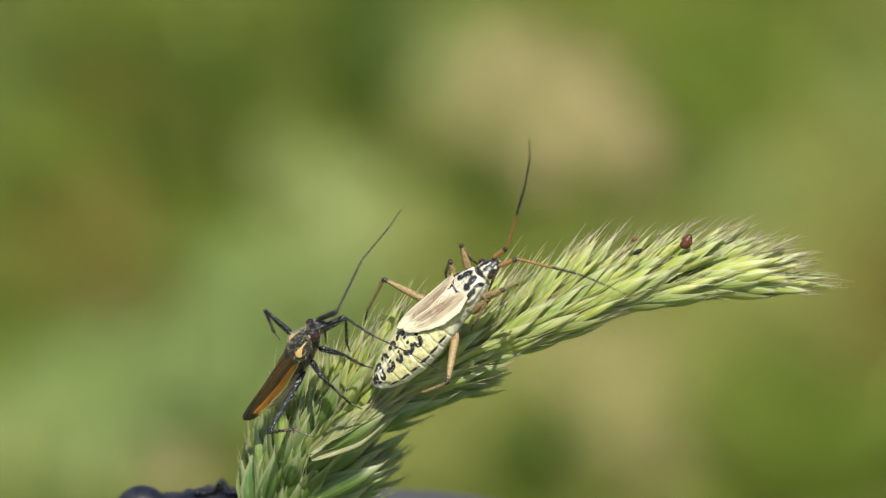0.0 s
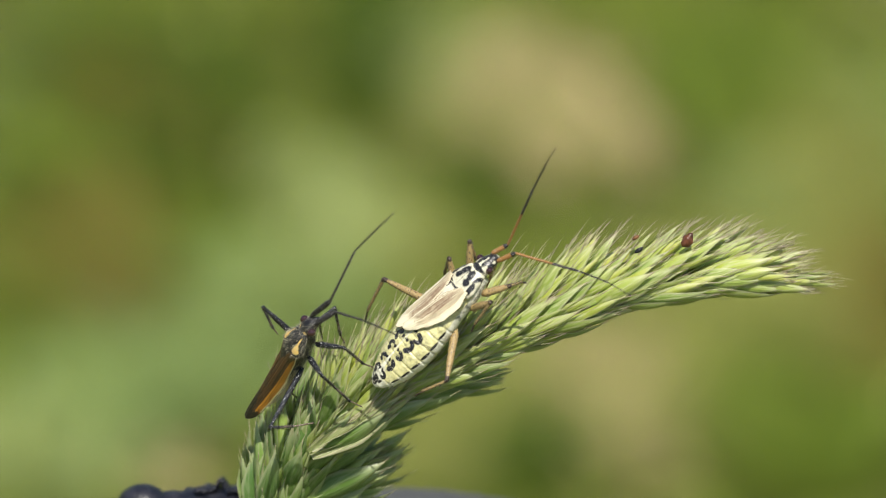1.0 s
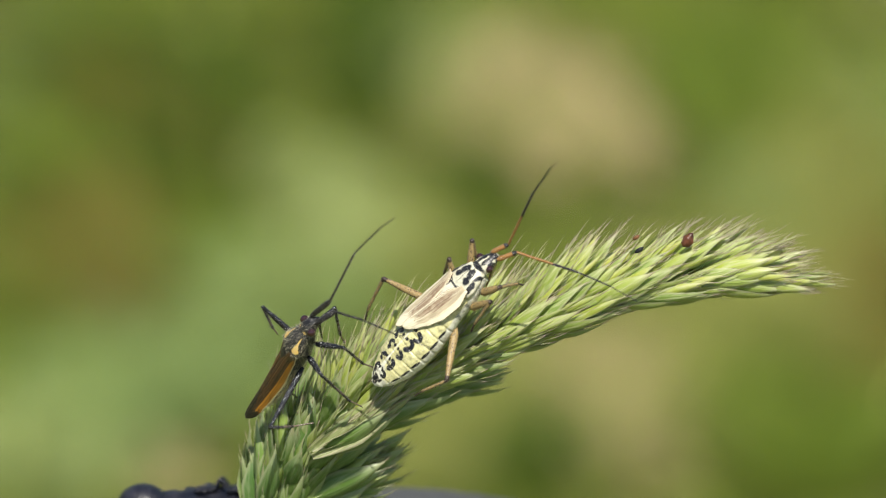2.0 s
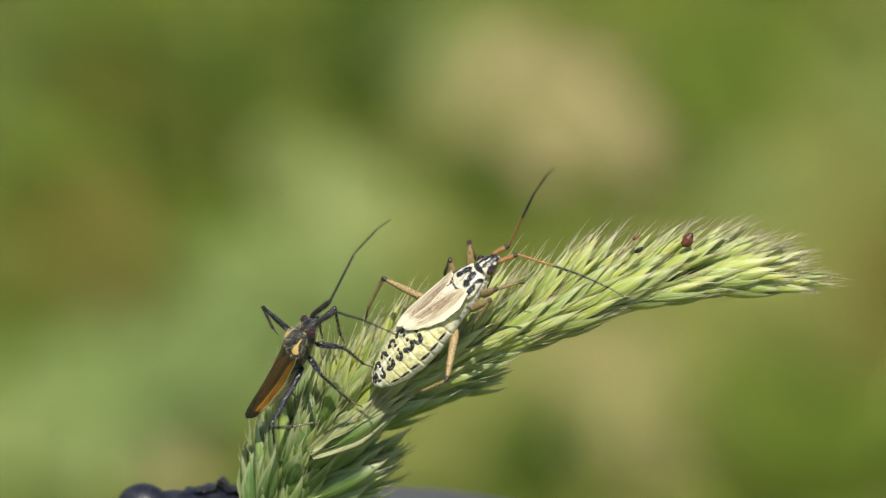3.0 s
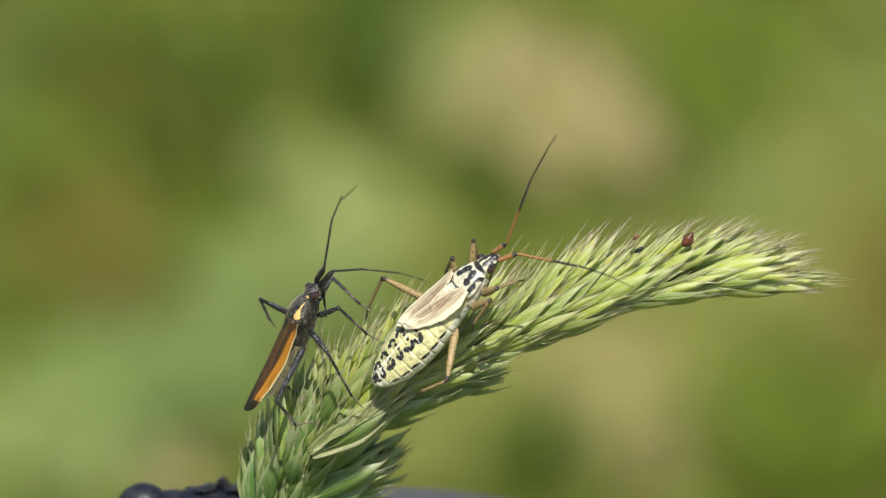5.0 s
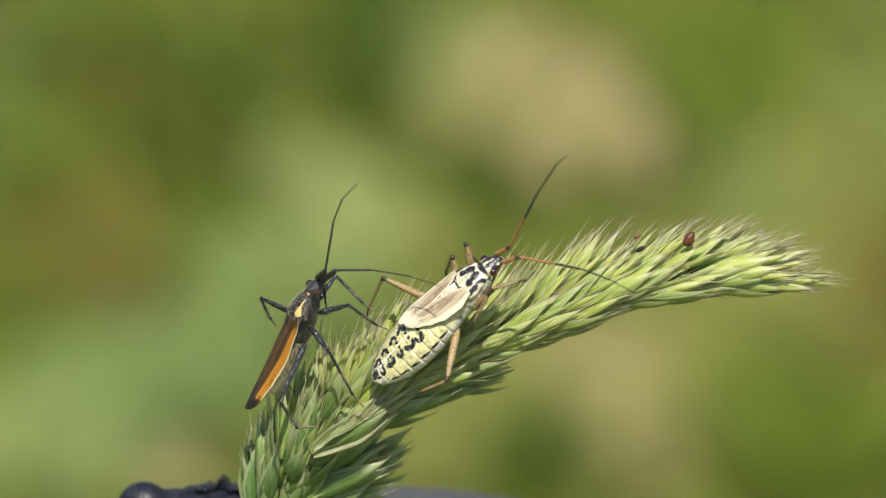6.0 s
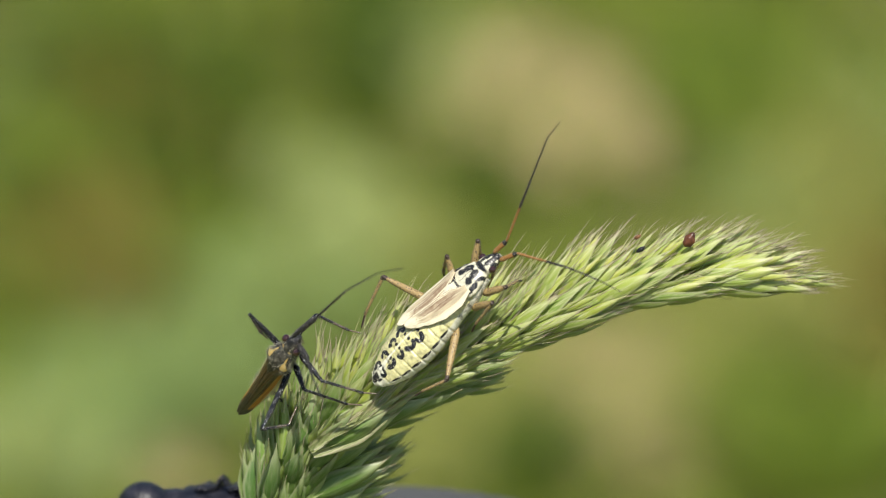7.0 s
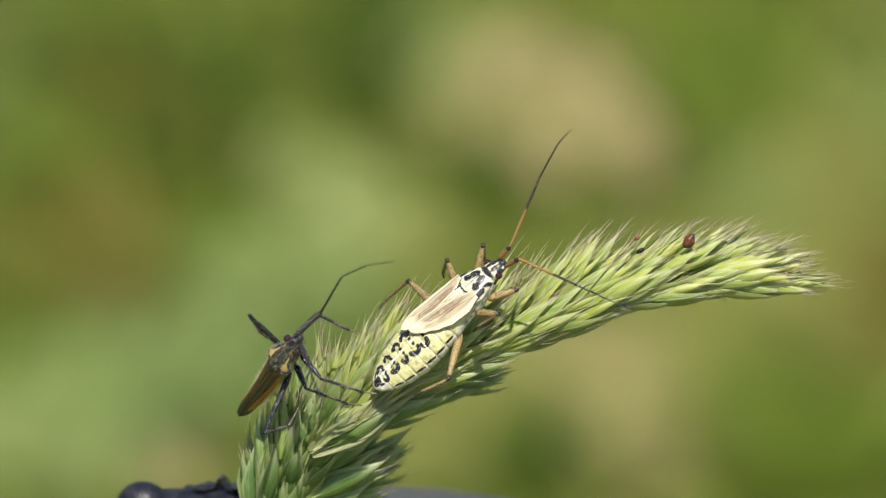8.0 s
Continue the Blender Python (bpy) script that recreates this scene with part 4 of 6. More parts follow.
# ---- dark rail under the spike ----
def rail():
    thing = tagged(new("rail"), "dark blue-black weathered plastic rail behind the foot of the spike", "rail")
    thing.matrix_world = on_stage(0, -0.25, 0)
    n = Nodes("dark_plastic", 0.4, Specular_IOR_Level=0.35)
    grit = n.noise(900, 5)
    n.colour(n.mix(n.ramp(grit, 0.4, 0.75), (0.008, 0.009, 0.015), (0.03, 0.03, 0.04))).bump(grit, 0.7, 0.0003)
    g = Nodes("grey_plastic", 0.5)
    worn = g.noise(700, 5)
    g.colour(g.mix(worn, (0.085, 0.085, 0.08), (0.05, 0.05, 0.055))).bump(worn, 0.5, 0.0003)

    def bar(line, thick, steps, wobble):
        bm = bmesh.new()
        rings = []
        for i in range(steps):
            p, way = along(line, i / (steps - 1))
            r = ease(i / (steps - 1), thick)[0]
            side = Vector((0, 1, 0))
            other = side.cross(way).normalized()
            rings.append([p + (side * math.cos(a) * r + other * math.sin(a) * r) + Vector((0, wobble * noise.noise((p.x * 1.9, a, 3)), 0)) for a in [k * math.pi / 10 for k in range(20)]])
        grid(bm, rings)
        return bm

    part("bar", bar(((-18.5, -15.9, -8), (-14.5, -15.0, -8.5), (-11, -14.8, -9), (-5, -15.8, -12)), ((0, 2.0), (0.3, 2.3), (0.5, 2.5), (1, 2.6)), 60, 0.3), n.mat, thing)
    part("bracket", bar(((-6, -15.9, -12), (-3, -15.8, -18), (1, -16.2, -23), (6, -17.2, -28)), ((0, 2.6), (0.4, 3.0), (1, 2.8)), 30, 0.1), g.mat, thing, "dusty grey bracket")
    bm = bmesh.new()
    ball(bm, (-15.75, -13.45, -8), (1.45, 1.35, 1.4), 24)
    ball(bm, (-14.1, -14.0, -8.2), (2.0, 1.55, 1.5), 24)
    part("knob", bm, n.mat, thing, "smooth dark rounded knob")
    bm = bmesh.new()
    rnd = random.Random(4)
    for _ in range(320):
        p = Vector((rnd.uniform(-13.0, -10.4), -12.45, -9 + rnd.uniform(-1.5, 1.8)))
        p.y += 0.25 * noise.noise((p.x * 2.2, 0, 5)) + (0.4 * max(0.0, 1 - abs(p.x + 11.7) / 0.45))
        ball(bm, p, [rnd.uniform(0.05, 0.2) for _ in range(3)], 6)
    tagged(part("grit", bm, n.mat, thing, "dark crumbs of soil"), kind="stuff")
    bm = bmesh.new()
    low = STAGE.inverted() @ Vector((-0.005, 0.03, -0.01)) * 1000
    top = Vector((-5.5, -16.4, -10.5))
    rings = []
    for i in range(8):
        p = Vector(low).lerp(top, i / 7)
        rings.append([p + Vector((2.0 * math.cos(a), 0, 2.0 * math.sin(a))) for a in [k * math.pi / 8 for k in range(16)]])
    grid(bm, rings)
    part("post", bm, n.mat, thing)
    return thing


rail()
hen, hen_limbs = female()
cock, cock_limbs = male()


def motions():
    """The two bugs shift on their feet, and their legs and antennae swing; joints in millimetres of each bug's own space."""
    def held(rows, early, late):
        """Adds a row: what stands at the early time stands so until the late one."""
        return sorted(rows + [(late, m) for t, m in rows if t == early], key=lambda row: row[0])

    walk(hen, held([
        (0, on_stage(-3.43, -6.83, 3.30, 20.1, -36.8, -56.9)),
        (0.2, on_stage(-3.44, -6.84, 3.30, 19.8, -36.9, -56.6)),
        (0.4, on_stage(-3.44, -6.86, 3.30, 19.6, -36.9, -56.4)),
        (0.6, on_stage(-3.45, -6.88, 3.30, 19.4, -36.9, -56.1)),
        (1, on_stage(-3.50, -6.88, 3.30, 16.6, -37.3, -53.6)),
        (1.6, on_stage(-3.52, -6.86, 3.30, 15.8, -37.4, -52.9)),
        (2.8, on_stage(-3.51, -6.86, 3.30, 16.6, -37.3, -53.8)),
        (3.2, on_stage(-3.50, -6.86, 3.30, 18.8, -37.0, -55.8)),
        (3.4, on_stage(-3.51, -6.84, 3.30, 19.4, -36.9, -56.4)),
        (3.5, on_stage(-3.51, -6.82, 3.30, 19.7, -36.9, -56.6)),
        (3.6, on_stage(-3.51, -6.81, 3.30, 20.0, -36.8, -56.9)),
        (3.8, on_stage(-3.53, -6.81, 3.30, 19.0, -37.0, -56.1)),
        (4.2, on_stage(-3.57, -6.81, 3.30, 16.7, -37.3, -54.4)),
        (4.6, on_stage(-3.51, -6.90, 3.30, 15.8, -37.4, -52.9)),
        (5.8, on_stage(-3.56, -6.78, 3.30, 16.7, -37.3, -55.5)),
        (6.2, on_stage(-3.57, -6.76, 3.30, 18.8, -37.0, -56.9)),
        (6.4, on_stage(-3.57, -6.76, 3.30, 19.4, -36.9, -57.1)),
        (6.6, on_stage(-3.57, -6.78, 3.30, 18.1, -37.1, -55.5)),
        (6.7, on_stage(-3.57, -6.78, 3.30, 15.9, -37.4, -54.0)),
        (6.8, on_stage(-3.57, -6.81, 3.30, 15.8, -37.4, -53.4)),
        (6.9, on_stage(-3.57, -6.87, 3.30, 14.2, -37.6, -52.7)),
        (7, on_stage(-3.57, -6.90, 3.30, 13.3, -37.8, -52.1)),
        (7.2, on_stage(-3.56, -6.98, 3.30, 10.9, -36.0, -50.2)),
        (7.4, on_stage(-3.56, -7.03, 3.30, 12.7, -33.9, -51.7)),
        (7.6, on_stage(-3.55, -7.06, 3.30, 9.3, -32.2, -49.7)),
        (7.8, on_stage(-3.54, -7.08, 3.30, 11.5, -32.1, -51.3)),
        (8, on_stage(-3.48, -7.10, 3.30, 6.5, -32.4, -48.6)),
    ], 6.4, 6.5))
    walk(cock, held([
        (0, on_stage(-9.86, -8.55, 1.00, 45.0, -30.0, -64.5)),
        (0.2, on_stage(-9.87, -8.56, 1.00, 45.0, -30.0, -64.5)),
        (0.4, on_stage(-9.76, -8.50, 1.00, 46.7, -29.1, -61.8)),
        (0.6, on_stage(-9.77, -8.51, 1.00, 46.7, -29.0, -61.8)),
        (1, on_stage(-9.79, -8.53, 1.00, 46.8, -29.0, -61.8)),
        (1.6, on_stage(-9.80, -8.54, 1.00, 46.9, -29.0, -61.8)),
        (2.8, on_stage(-9.78, -8.53, 1.00, 47.1, -28.9, -61.8)),
        (3.2, on_stage(-9.77, -8.53, 1.00, 47.1, -28.9, -61.9)),
        (3.4, on_stage(-9.77, -8.53, 1.00, 47.2, -28.8, -61.9)),
        (3.5, on_stage(-9.84, -8.63, 1.30, 43.1, -38.0, -60.9)),
        (3.6, on_stage(-9.89, -8.40, 1.60, 35.8, -50.3, -61.8)),
        (3.8, on_stage(-9.89, -8.40, 1.60, 38.4, -49.4, -61.5)),
        (4.2, on_stage(-9.89, -8.40, 1.60, 38.7, -49.7, -61.9)),
        (4.6, on_stage(-9.87, -8.29, 1.60, 37.7, -50.4, -61.0)),
        (5.8, on_stage(-9.80, -8.26, 1.60, 32.0, -53.5, -55.2)),
        (6.2, on_stage(-9.81, -8.27, 1.60, 32.0, -53.5, -55.2)),
        (6.4, on_stage(-9.75, -7.73, 1.52, 30.0, -54.2, -57.6)),
        (6.6, on_stage(-9.76, -7.62, 1.44, 27.1, -55.0, -56.5)),
        (6.7, on_stage(-9.70, -7.85, 1.40, 36.2, -52.2, -59.9)),
        (6.8, on_stage(-10.24, -8.20, 0.20, 56.1, -9.6, -53.6)),
        (6.9, on_stage(-10.29, -8.32, 0.20, 54.1, -10.1, -51.9)),
        (7, on_stage(-10.29, -8.36, 0.20, 53.6, -10.2, -51.9)),
        (7.2, on_stage(-10.29, -8.43, 0.20, 52.6, -10.5, -51.9)),
        (7.4, on_stage(-10.28, -8.44, 0.20, 52.6, -10.5, -51.8)),
        (7.6, on_stage(-10.27, -8.44, 0.20, 52.6, -10.5, -51.8)),
        (7.8, on_stage(-10.26, -8.44, 0.20, 52.6, -10.5, -51.8)),
        (8, on_stage(-10.25, -8.44, 0.20, 52.6, -10.5, -51.7)),
    ], 4.2, 4.5))
    times = (0, 0.2, 0.4, 0.6, 1, 1.6, 2.8, 3.2, 3.4, 3.5, 3.6, 3.8, 4.2, 4.6, 5.8, 6.2, 6.4, 6.6, 6.7, 6.8, 6.9, 7, 7.2, 7.4, 7.6, 7.8, 8)

    def swing(limb, root, tips):
        roots = [root] * len(times) if len(root) == 3 else root
        still = (6.4, 6.5) if limb.parent is hen else (4.2, 4.5)
        walk(limb, held([(t, bone(a, b)) for t, a, b in zip(times, roots, tips)], *still))

    # female leg fl
    tip = [(-1.59, 8.31, 0.99), (-1.56, 8.39, 0.95), (-1.54, 8.46, 0.90), (-1.52, 8.52, 0.85), (-1.27, 8.72, 0.78), (-1.19, 8.82, 0.71),
        (-1.26, 8.73, 0.79), (-1.40, 8.63, 0.82), (-1.42, 8.60, 0.84), (-1.43, 8.58, 0.86), (-1.44, 8.56, 0.87), (-1.40, 8.62, 0.83),
        (-1.33, 8.73, 0.75), (-1.20, 8.89, 0.59), (-1.34, 8.46, 1.02), (-1.30, 8.32, 1.14), (-1.47, 8.46, 0.94), (-1.30, 8.68, 0.83),
        (-1.20, 8.72, 0.82), (-1.13, 8.84, 0.70), (-1.17, 8.86, 0.66), (-1.13, 8.90, 0.62), (-1.05, 8.98, 0.51), (-1.41, 8.98, 0.28),
        (-1.43, 8.97, 0.29), (-1.25, 8.99, 0.40), (-1.24, 8.92, 0.53)]
    swing(hen_limbs["femur_fl"], (-0.62, 7.20, -0.50), tip)
    joint = tip
    tip = [(-1.26, 7.81, -0.60), (-1.23, 7.82, -0.62), (-1.21, 7.84, -0.64), (-1.19, 7.85, -0.67), (-0.95, 7.89, -0.66), (-0.88, 7.90,
        -0.69), (-0.93, 7.90, -0.66), (-1.06, 7.90, -0.68), (-1.05, 7.89, -0.66), (-1.04, 7.89, -0.65), (-1.03, 7.89, -0.64), (-1.00, 7.89,
        -0.65), (-0.94, 7.89, -0.68), (-0.94, 7.93, -0.78), (-1.01, 7.77, -0.51), (-0.96, 7.80, -0.45), (-1.02, 7.78, -0.55), (-0.90, 7.83,
        -0.59), (-0.84, 7.84, -0.59), (-0.79, 7.88, -0.65), (-0.94, 7.93, -0.74), (-0.99, 7.99, -0.81), (-1.05, 8.14, -0.96), (-1.33, 8.11,
        -1.18), (-1.32, 8.15, -1.20), (-1.22, 8.15, -1.08), (-1.23, 8.17, -0.99)]
    swing(hen_limbs["tibia_fl"], joint, tip)
    # female leg ml
    tip = [(-1.39, 7.36, 0.94), (-1.42, 7.36, 0.92), (-1.45, 7.36, 0.91), (-1.48, 7.37, 0.89), (-1.33, 7.38, 0.94), (-1.20, 7.36, 1.00),
        (-1.18, 7.36, 1.02), (-1.34, 7.38, 0.94), (-1.34, 7.39, 0.93), (-1.34, 7.39, 0.93), (-1.34, 7.40, 0.93), (-1.30, 7.41, 0.93),
        (-1.21, 7.43, 0.95), (-1.21, 7.48, 0.90), (-1.37, 7.39, 0.92), (-1.51, 7.32, 0.91), (-1.56, 7.30, 0.90), (-1.48, 7.30, 0.94),
        (-1.46, 7.25, 0.99), (-1.43, 7.27, 0.98), (-1.55, 7.23, 0.95), (-1.59, 7.22, 0.94), (-1.66, 7.20, 0.91), (-1.85, 7.19, 0.77),
        (-1.78, 7.18, 0.84), (-1.86, 7.17, 0.78), (-1.96, 7.09, 0.75)]
    swing(hen_limbs["femur_ml"], (-0.75, 6.20, -0.50), tip)
    joint = tip
    tip = [(-2.15, 6.01, -0.62), (-2.16, 6.00, -0.64), (-2.16, 5.99, -0.66), (-2.16, 5.99, -0.68), (-2.00, 6.03, -0.66), (-1.91, 6.04,
        -0.60), (-1.94, 6.03, -0.57), (-2.07, 5.99, -0.61), (-2.06, 5.98, -0.60), (-2.05, 5.97, -0.59), (-2.04, 5.96, -0.59), (-2.01, 5.99,
        -0.59), (-1.95, 6.05, -0.60), (-1.97, 6.09, -0.63), (-2.08, 5.94, -0.58), (-2.10, 5.86, -0.62), (-2.11, 5.83, -0.64), (-2.02, 5.87,
        -0.64), (-2.00, 5.87, -0.64), (-1.96, 5.90, -0.65), (-2.11, 5.91, -0.71), (-2.17, 5.93, -0.74), (-2.23, 5.98, -0.83), (-2.39, 5.95,
        -0.96), (-2.34, 6.03, -0.95), (-2.45, 5.99, -0.98), (-2.59, 6.05, -1.08)]
    swing(hen_limbs["tibia_ml"], joint, tip)
    # female leg hl
    tip = [(-3.88, 3.71, 0.61), (-3.89, 3.71, 0.58), (-3.90, 3.72, 0.55), (-3.91, 3.72, 0.53), (-4.01, 3.74, 0.26), (-4.02, 3.74, 0.22),
        (-3.98, 3.73, 0.34), (-3.91, 3.70, 0.51), (-3.89, 3.66, 0.52), (-3.88, 3.65, 0.53), (-3.87, 3.63, 0.53), (-3.90, 3.65, 0.46),
        (-3.97, 3.69, 0.32), (-4.00, 3.78, 0.33), (-3.82, 3.60, 0.64), (-3.78, 3.56, 0.67), (-3.79, 3.55, 0.65), (-3.87, 3.59, 0.49),
        (-4.11, 4.52, 0.60), (-3.85, 3.54, 0.48), (-3.94, 3.73, 0.46), (-3.96, 3.83, 0.51), (-4.05, 4.02, 0.43), (-3.91, 3.74, 0.56),
        (-4.03, 3.80, 0.27), (-3.96, 3.69, 0.33), (-4.19, 4.61, -1.60)]
    swing(hen_limbs["femur_hl"], (-0.85, 5.00, -0.60), tip)
    joint = tip
    tip = [(-4.05, 1.03, -0.71), (-4.07, 1.04, -0.74), (-4.09, 1.04, -0.78), (-4.10, 1.05, -0.81), (-4.28, 1.11, -1.14), (-4.31, 1.12,
        -1.21), (-4.24, 1.11, -1.10), (-4.11, 1.06, -0.89), (-4.07, 1.02, -0.87), (-4.05, 1.00, -0.85), (-4.03, 0.98, -0.84), (-4.09, 1.01,
        -0.95), (-4.21, 1.09, -1.15), (-4.29, 1.20, -1.15), (-4.03, 1.04, -0.89), (-3.94, 0.96, -0.81), (-3.94, 0.95, -0.81), (-4.07, 1.00,
        -0.98), (-2.88, 1.80, 0.47), (-3.97, 0.55, 0.44), (-3.65, 0.91, -0.49), (-3.60, 1.02, -0.46), (-3.52, 1.24, -0.54), (-3.65, 1.08,
        -0.78), (-3.69, 1.12, -1.02), (-3.56, 0.97, -0.85), (-5.31, 2.29, -3.12)]
    swing(hen_limbs["tibia_hl"], joint, tip)
    # female leg fr
    tip = [(1.42, 8.48, -0.14), (1.45, 8.44, -0.07), (1.46, 8.44, -0.12), (1.48, 8.45, -0.17), (1.34, 8.55, -0.76), (1.60, 8.31, -0.05),
        (1.60, 8.26, 0.08), (1.52, 8.11, 0.38), (1.52, 8.07, 0.41), (1.53, 8.05, 0.43), (1.53, 8.03, 0.44), (1.54, 8.10, 0.37), (1.53, 8.25,
        0.19), (1.60, 8.26, 0.07), (1.48, 7.92, 0.57), (1.45, 7.99, 0.54), (1.46, 8.02, 0.51), (1.49, 8.10, 0.41), (1.58, 8.12, 0.29),
        (1.64, 8.22, 0.06), (1.61, 8.30, -0.03), (1.59, 8.37, -0.19), (1.47, 8.49, -0.61), (1.49, 8.48, -0.42), (1.53, 8.43, -0.27), (1.13,
        8.55, -1.08), (1.32, 8.58, -0.64)]
    swing(hen_limbs["femur_fr"], (0.62, 7.20, -0.50), tip)
    joint = tip
    tip = [(0.46, 8.67, -1.81), (0.73, 8.93, -1.80), (0.74, 8.93, -1.84), (0.75, 8.92, -1.89), (0.49, 8.83, -2.47), (1.07, 8.87, -1.82),
        (1.09, 8.96, -1.64), (1.35, 9.21, -1.20), (1.41, 9.24, -1.12), (1.44, 9.26, -1.07), (1.48, 9.28, -1.02), (1.33, 9.14, -1.25), (1.14,
        8.92, -1.58), (1.04, 8.88, -1.67), (1.56, 9.34, -0.74), (1.50, 9.38, -0.81), (1.50, 9.39, -0.84), (1.41, 9.09, -1.25), (1.28, 9.02,
        -1.39), (1.13, 9.00, -1.63), (0.87, 8.93, -1.69), (0.65, 8.86, -1.80), (0.24, 8.73, -2.08), (0.29, 8.93, -1.86), (0.38, 8.97,
        -1.72), (-0.19, 8.78, -2.47), (0.06, 8.93, -2.06)]
    swing(hen_limbs["tibia_fr"], joint, tip)
    # female leg mr
    tip = [(1.41, 7.62, 0.11), (1.43, 7.62, 0.09), (1.45, 7.62, 0.06), (1.47, 7.62, 0.03), (1.74, 7.47, -0.03), (1.77, 7.43, -0.02), (1.70,
        7.49, -0.00), (1.49, 7.61, 0.05), (1.43, 7.63, 0.06), (1.41, 7.64, 0.07), (1.38, 7.65, 0.08), (1.47, 7.61, 0.07), (1.65, 7.51,
        0.03), (1.76, 7.44, -0.02), (1.31, 7.61, 0.23), (1.27, 7.66, 0.17), (1.26, 7.67, 0.14), (1.56, 7.54, 0.10), (1.66, 7.45, 0.14),
        (1.71, 7.44, 0.08), (1.75, 7.41, 0.07), (1.82, 7.38, 0.01), (1.93, 7.30, -0.09), (1.89, 7.34, -0.07), (1.81, 7.35, 0.08), (1.95,
        7.30, -0.13), (1.99, 7.15, 0.04)]
    swing(hen_limbs["femur_mr"], (0.75, 6.30, -0.50), tip)
    joint = tip
    tip = [(1.30, 5.56, -0.65), (1.32, 5.55, -0.65), (1.33, 5.55, -0.66), (1.35, 5.54, -0.66), (1.40, 5.45, -0.83), (1.44, 5.41, -0.83),
        (1.43, 5.45, -0.79), (1.42, 5.54, -0.70), (1.45, 5.55, -0.66), (1.47, 5.56, -0.64), (1.49, 5.57, -0.62), (1.48, 5.54, -0.67), (1.47,
        5.47, -0.78), (1.41, 5.43, -0.84), (1.61, 5.53, -0.41), (1.60, 5.57, -0.43), (1.61, 5.58, -0.44), (1.51, 5.48, -0.66), (1.55, 5.41,
        -0.66), (1.57, 5.39, -0.70), (1.46, 5.39, -0.75), (1.39, 5.39, -0.83), (1.27, 5.38, -0.94), (1.14, 5.45, -0.92), (1.17, 5.45,
        -0.83), (1.02, 5.51, -1.02), (0.99, 5.46, -0.95)]
    swing(hen_limbs["tibia_mr"], joint, tip)
    # female leg hr
    tip = [(3.12, 3.36, -0.04), (3.12, 3.35, -0.02), (3.11, 3.35, -0.01), (3.10, 3.35, 0.01), (3.00, 3.16, -0.19), (2.95, 3.08, -0.30),
        (2.99, 3.15, -0.21), (3.09, 3.31, -0.03), (3.10, 3.33, -0.04), (3.10, 3.33, -0.04), (3.11, 3.34, -0.04), (3.08, 3.28, -0.11), (3.02,
        3.17, -0.26), (2.97, 3.11, -0.24), (2.97, 3.11, -0.28), (3.03, 3.19, -0.22), (3.05, 3.21, -0.21), (2.98, 3.11, -0.33), (2.87, 2.98,
        -0.47), (2.86, 2.97, -0.50), (2.89, 3.01, -0.36), (2.90, 3.03, -0.30), (2.88, 3.04, -0.13), (2.97, 3.24, 0.16), (2.90, 3.15, 0.13),
        (2.98, 3.31, 0.27), (2.82, 3.12, 0.29)]
    swing(hen_limbs["femur_hr"], (0.85, 5.00, -0.60), tip)
    joint = tip
    tip = [(2.34, 1.56, 0.12), (2.33, 1.56, 0.12), (2.33, 1.55, 0.12), (2.32, 1.55, 0.12), (2.18, 1.38, -0.14), (2.11, 1.30, -0.26), (2.18,
        1.36, -0.16), (2.32, 1.51, 0.05), (2.34, 1.51, 0.05), (2.36, 1.52, 0.05), (2.37, 1.52, 0.05), (2.32, 1.47, -0.03), (2.22, 1.38,
        -0.22), (2.13, 1.34, -0.20), (2.19, 1.30, -0.25), (2.29, 1.37, -0.16), (2.31, 1.39, -0.13), (2.20, 1.30, -0.26), (2.07, 1.19,
        -0.45), (2.04, 1.19, -0.46), (2.08, 1.23, -0.36), (2.09, 1.24, -0.30), (2.09, 1.24, -0.19), (2.23, 1.42, 0.19), (2.13, 1.35, 0.16),
        (2.26, 1.49, 0.43), (2.10, 1.30, 0.34)]
    swing(hen_limbs["tibia_hr"], joint, tip)
    # female antenna L
    tip = [(0.02, 9.96, 0.22), (0.02, 9.97, 0.13), (0.07, 9.95, 0.07), (-0.06, 9.97, -0.07), (0.06, 9.95, 0.01), (0.10, 9.93, -0.05), (0.04,
        9.95, -0.06), (0.04, 9.96, 0.00), (0.03, 9.96, -0.00), (0.03, 9.96, -0.00), (0.03, 9.96, -0.00), (0.13, 9.93, 0.14), (-0.04, 9.98,
        0.14), (0.03, 9.96, 0.18), (0.14, 9.92, 0.26), (0.15, 9.92, 0.21), (0.05, 9.96, 0.11), (-0.03, 9.96, 0.30), (0.08, 9.91, 0.40),
        (0.05, 9.94, 0.30), (-0.00, 9.95, 0.34), (-0.00, 9.95, 0.34), (-0.01, 9.95, 0.34), (-0.17, 9.99, 0.20), (-0.12, 9.96, 0.37), (-0.17,
        9.98, 0.27), (-0.01, 9.87, 0.58)]
    swing(hen_limbs["horn_L_0"], (-0.25, 8.98, 0.10), tip)
    joint = tip
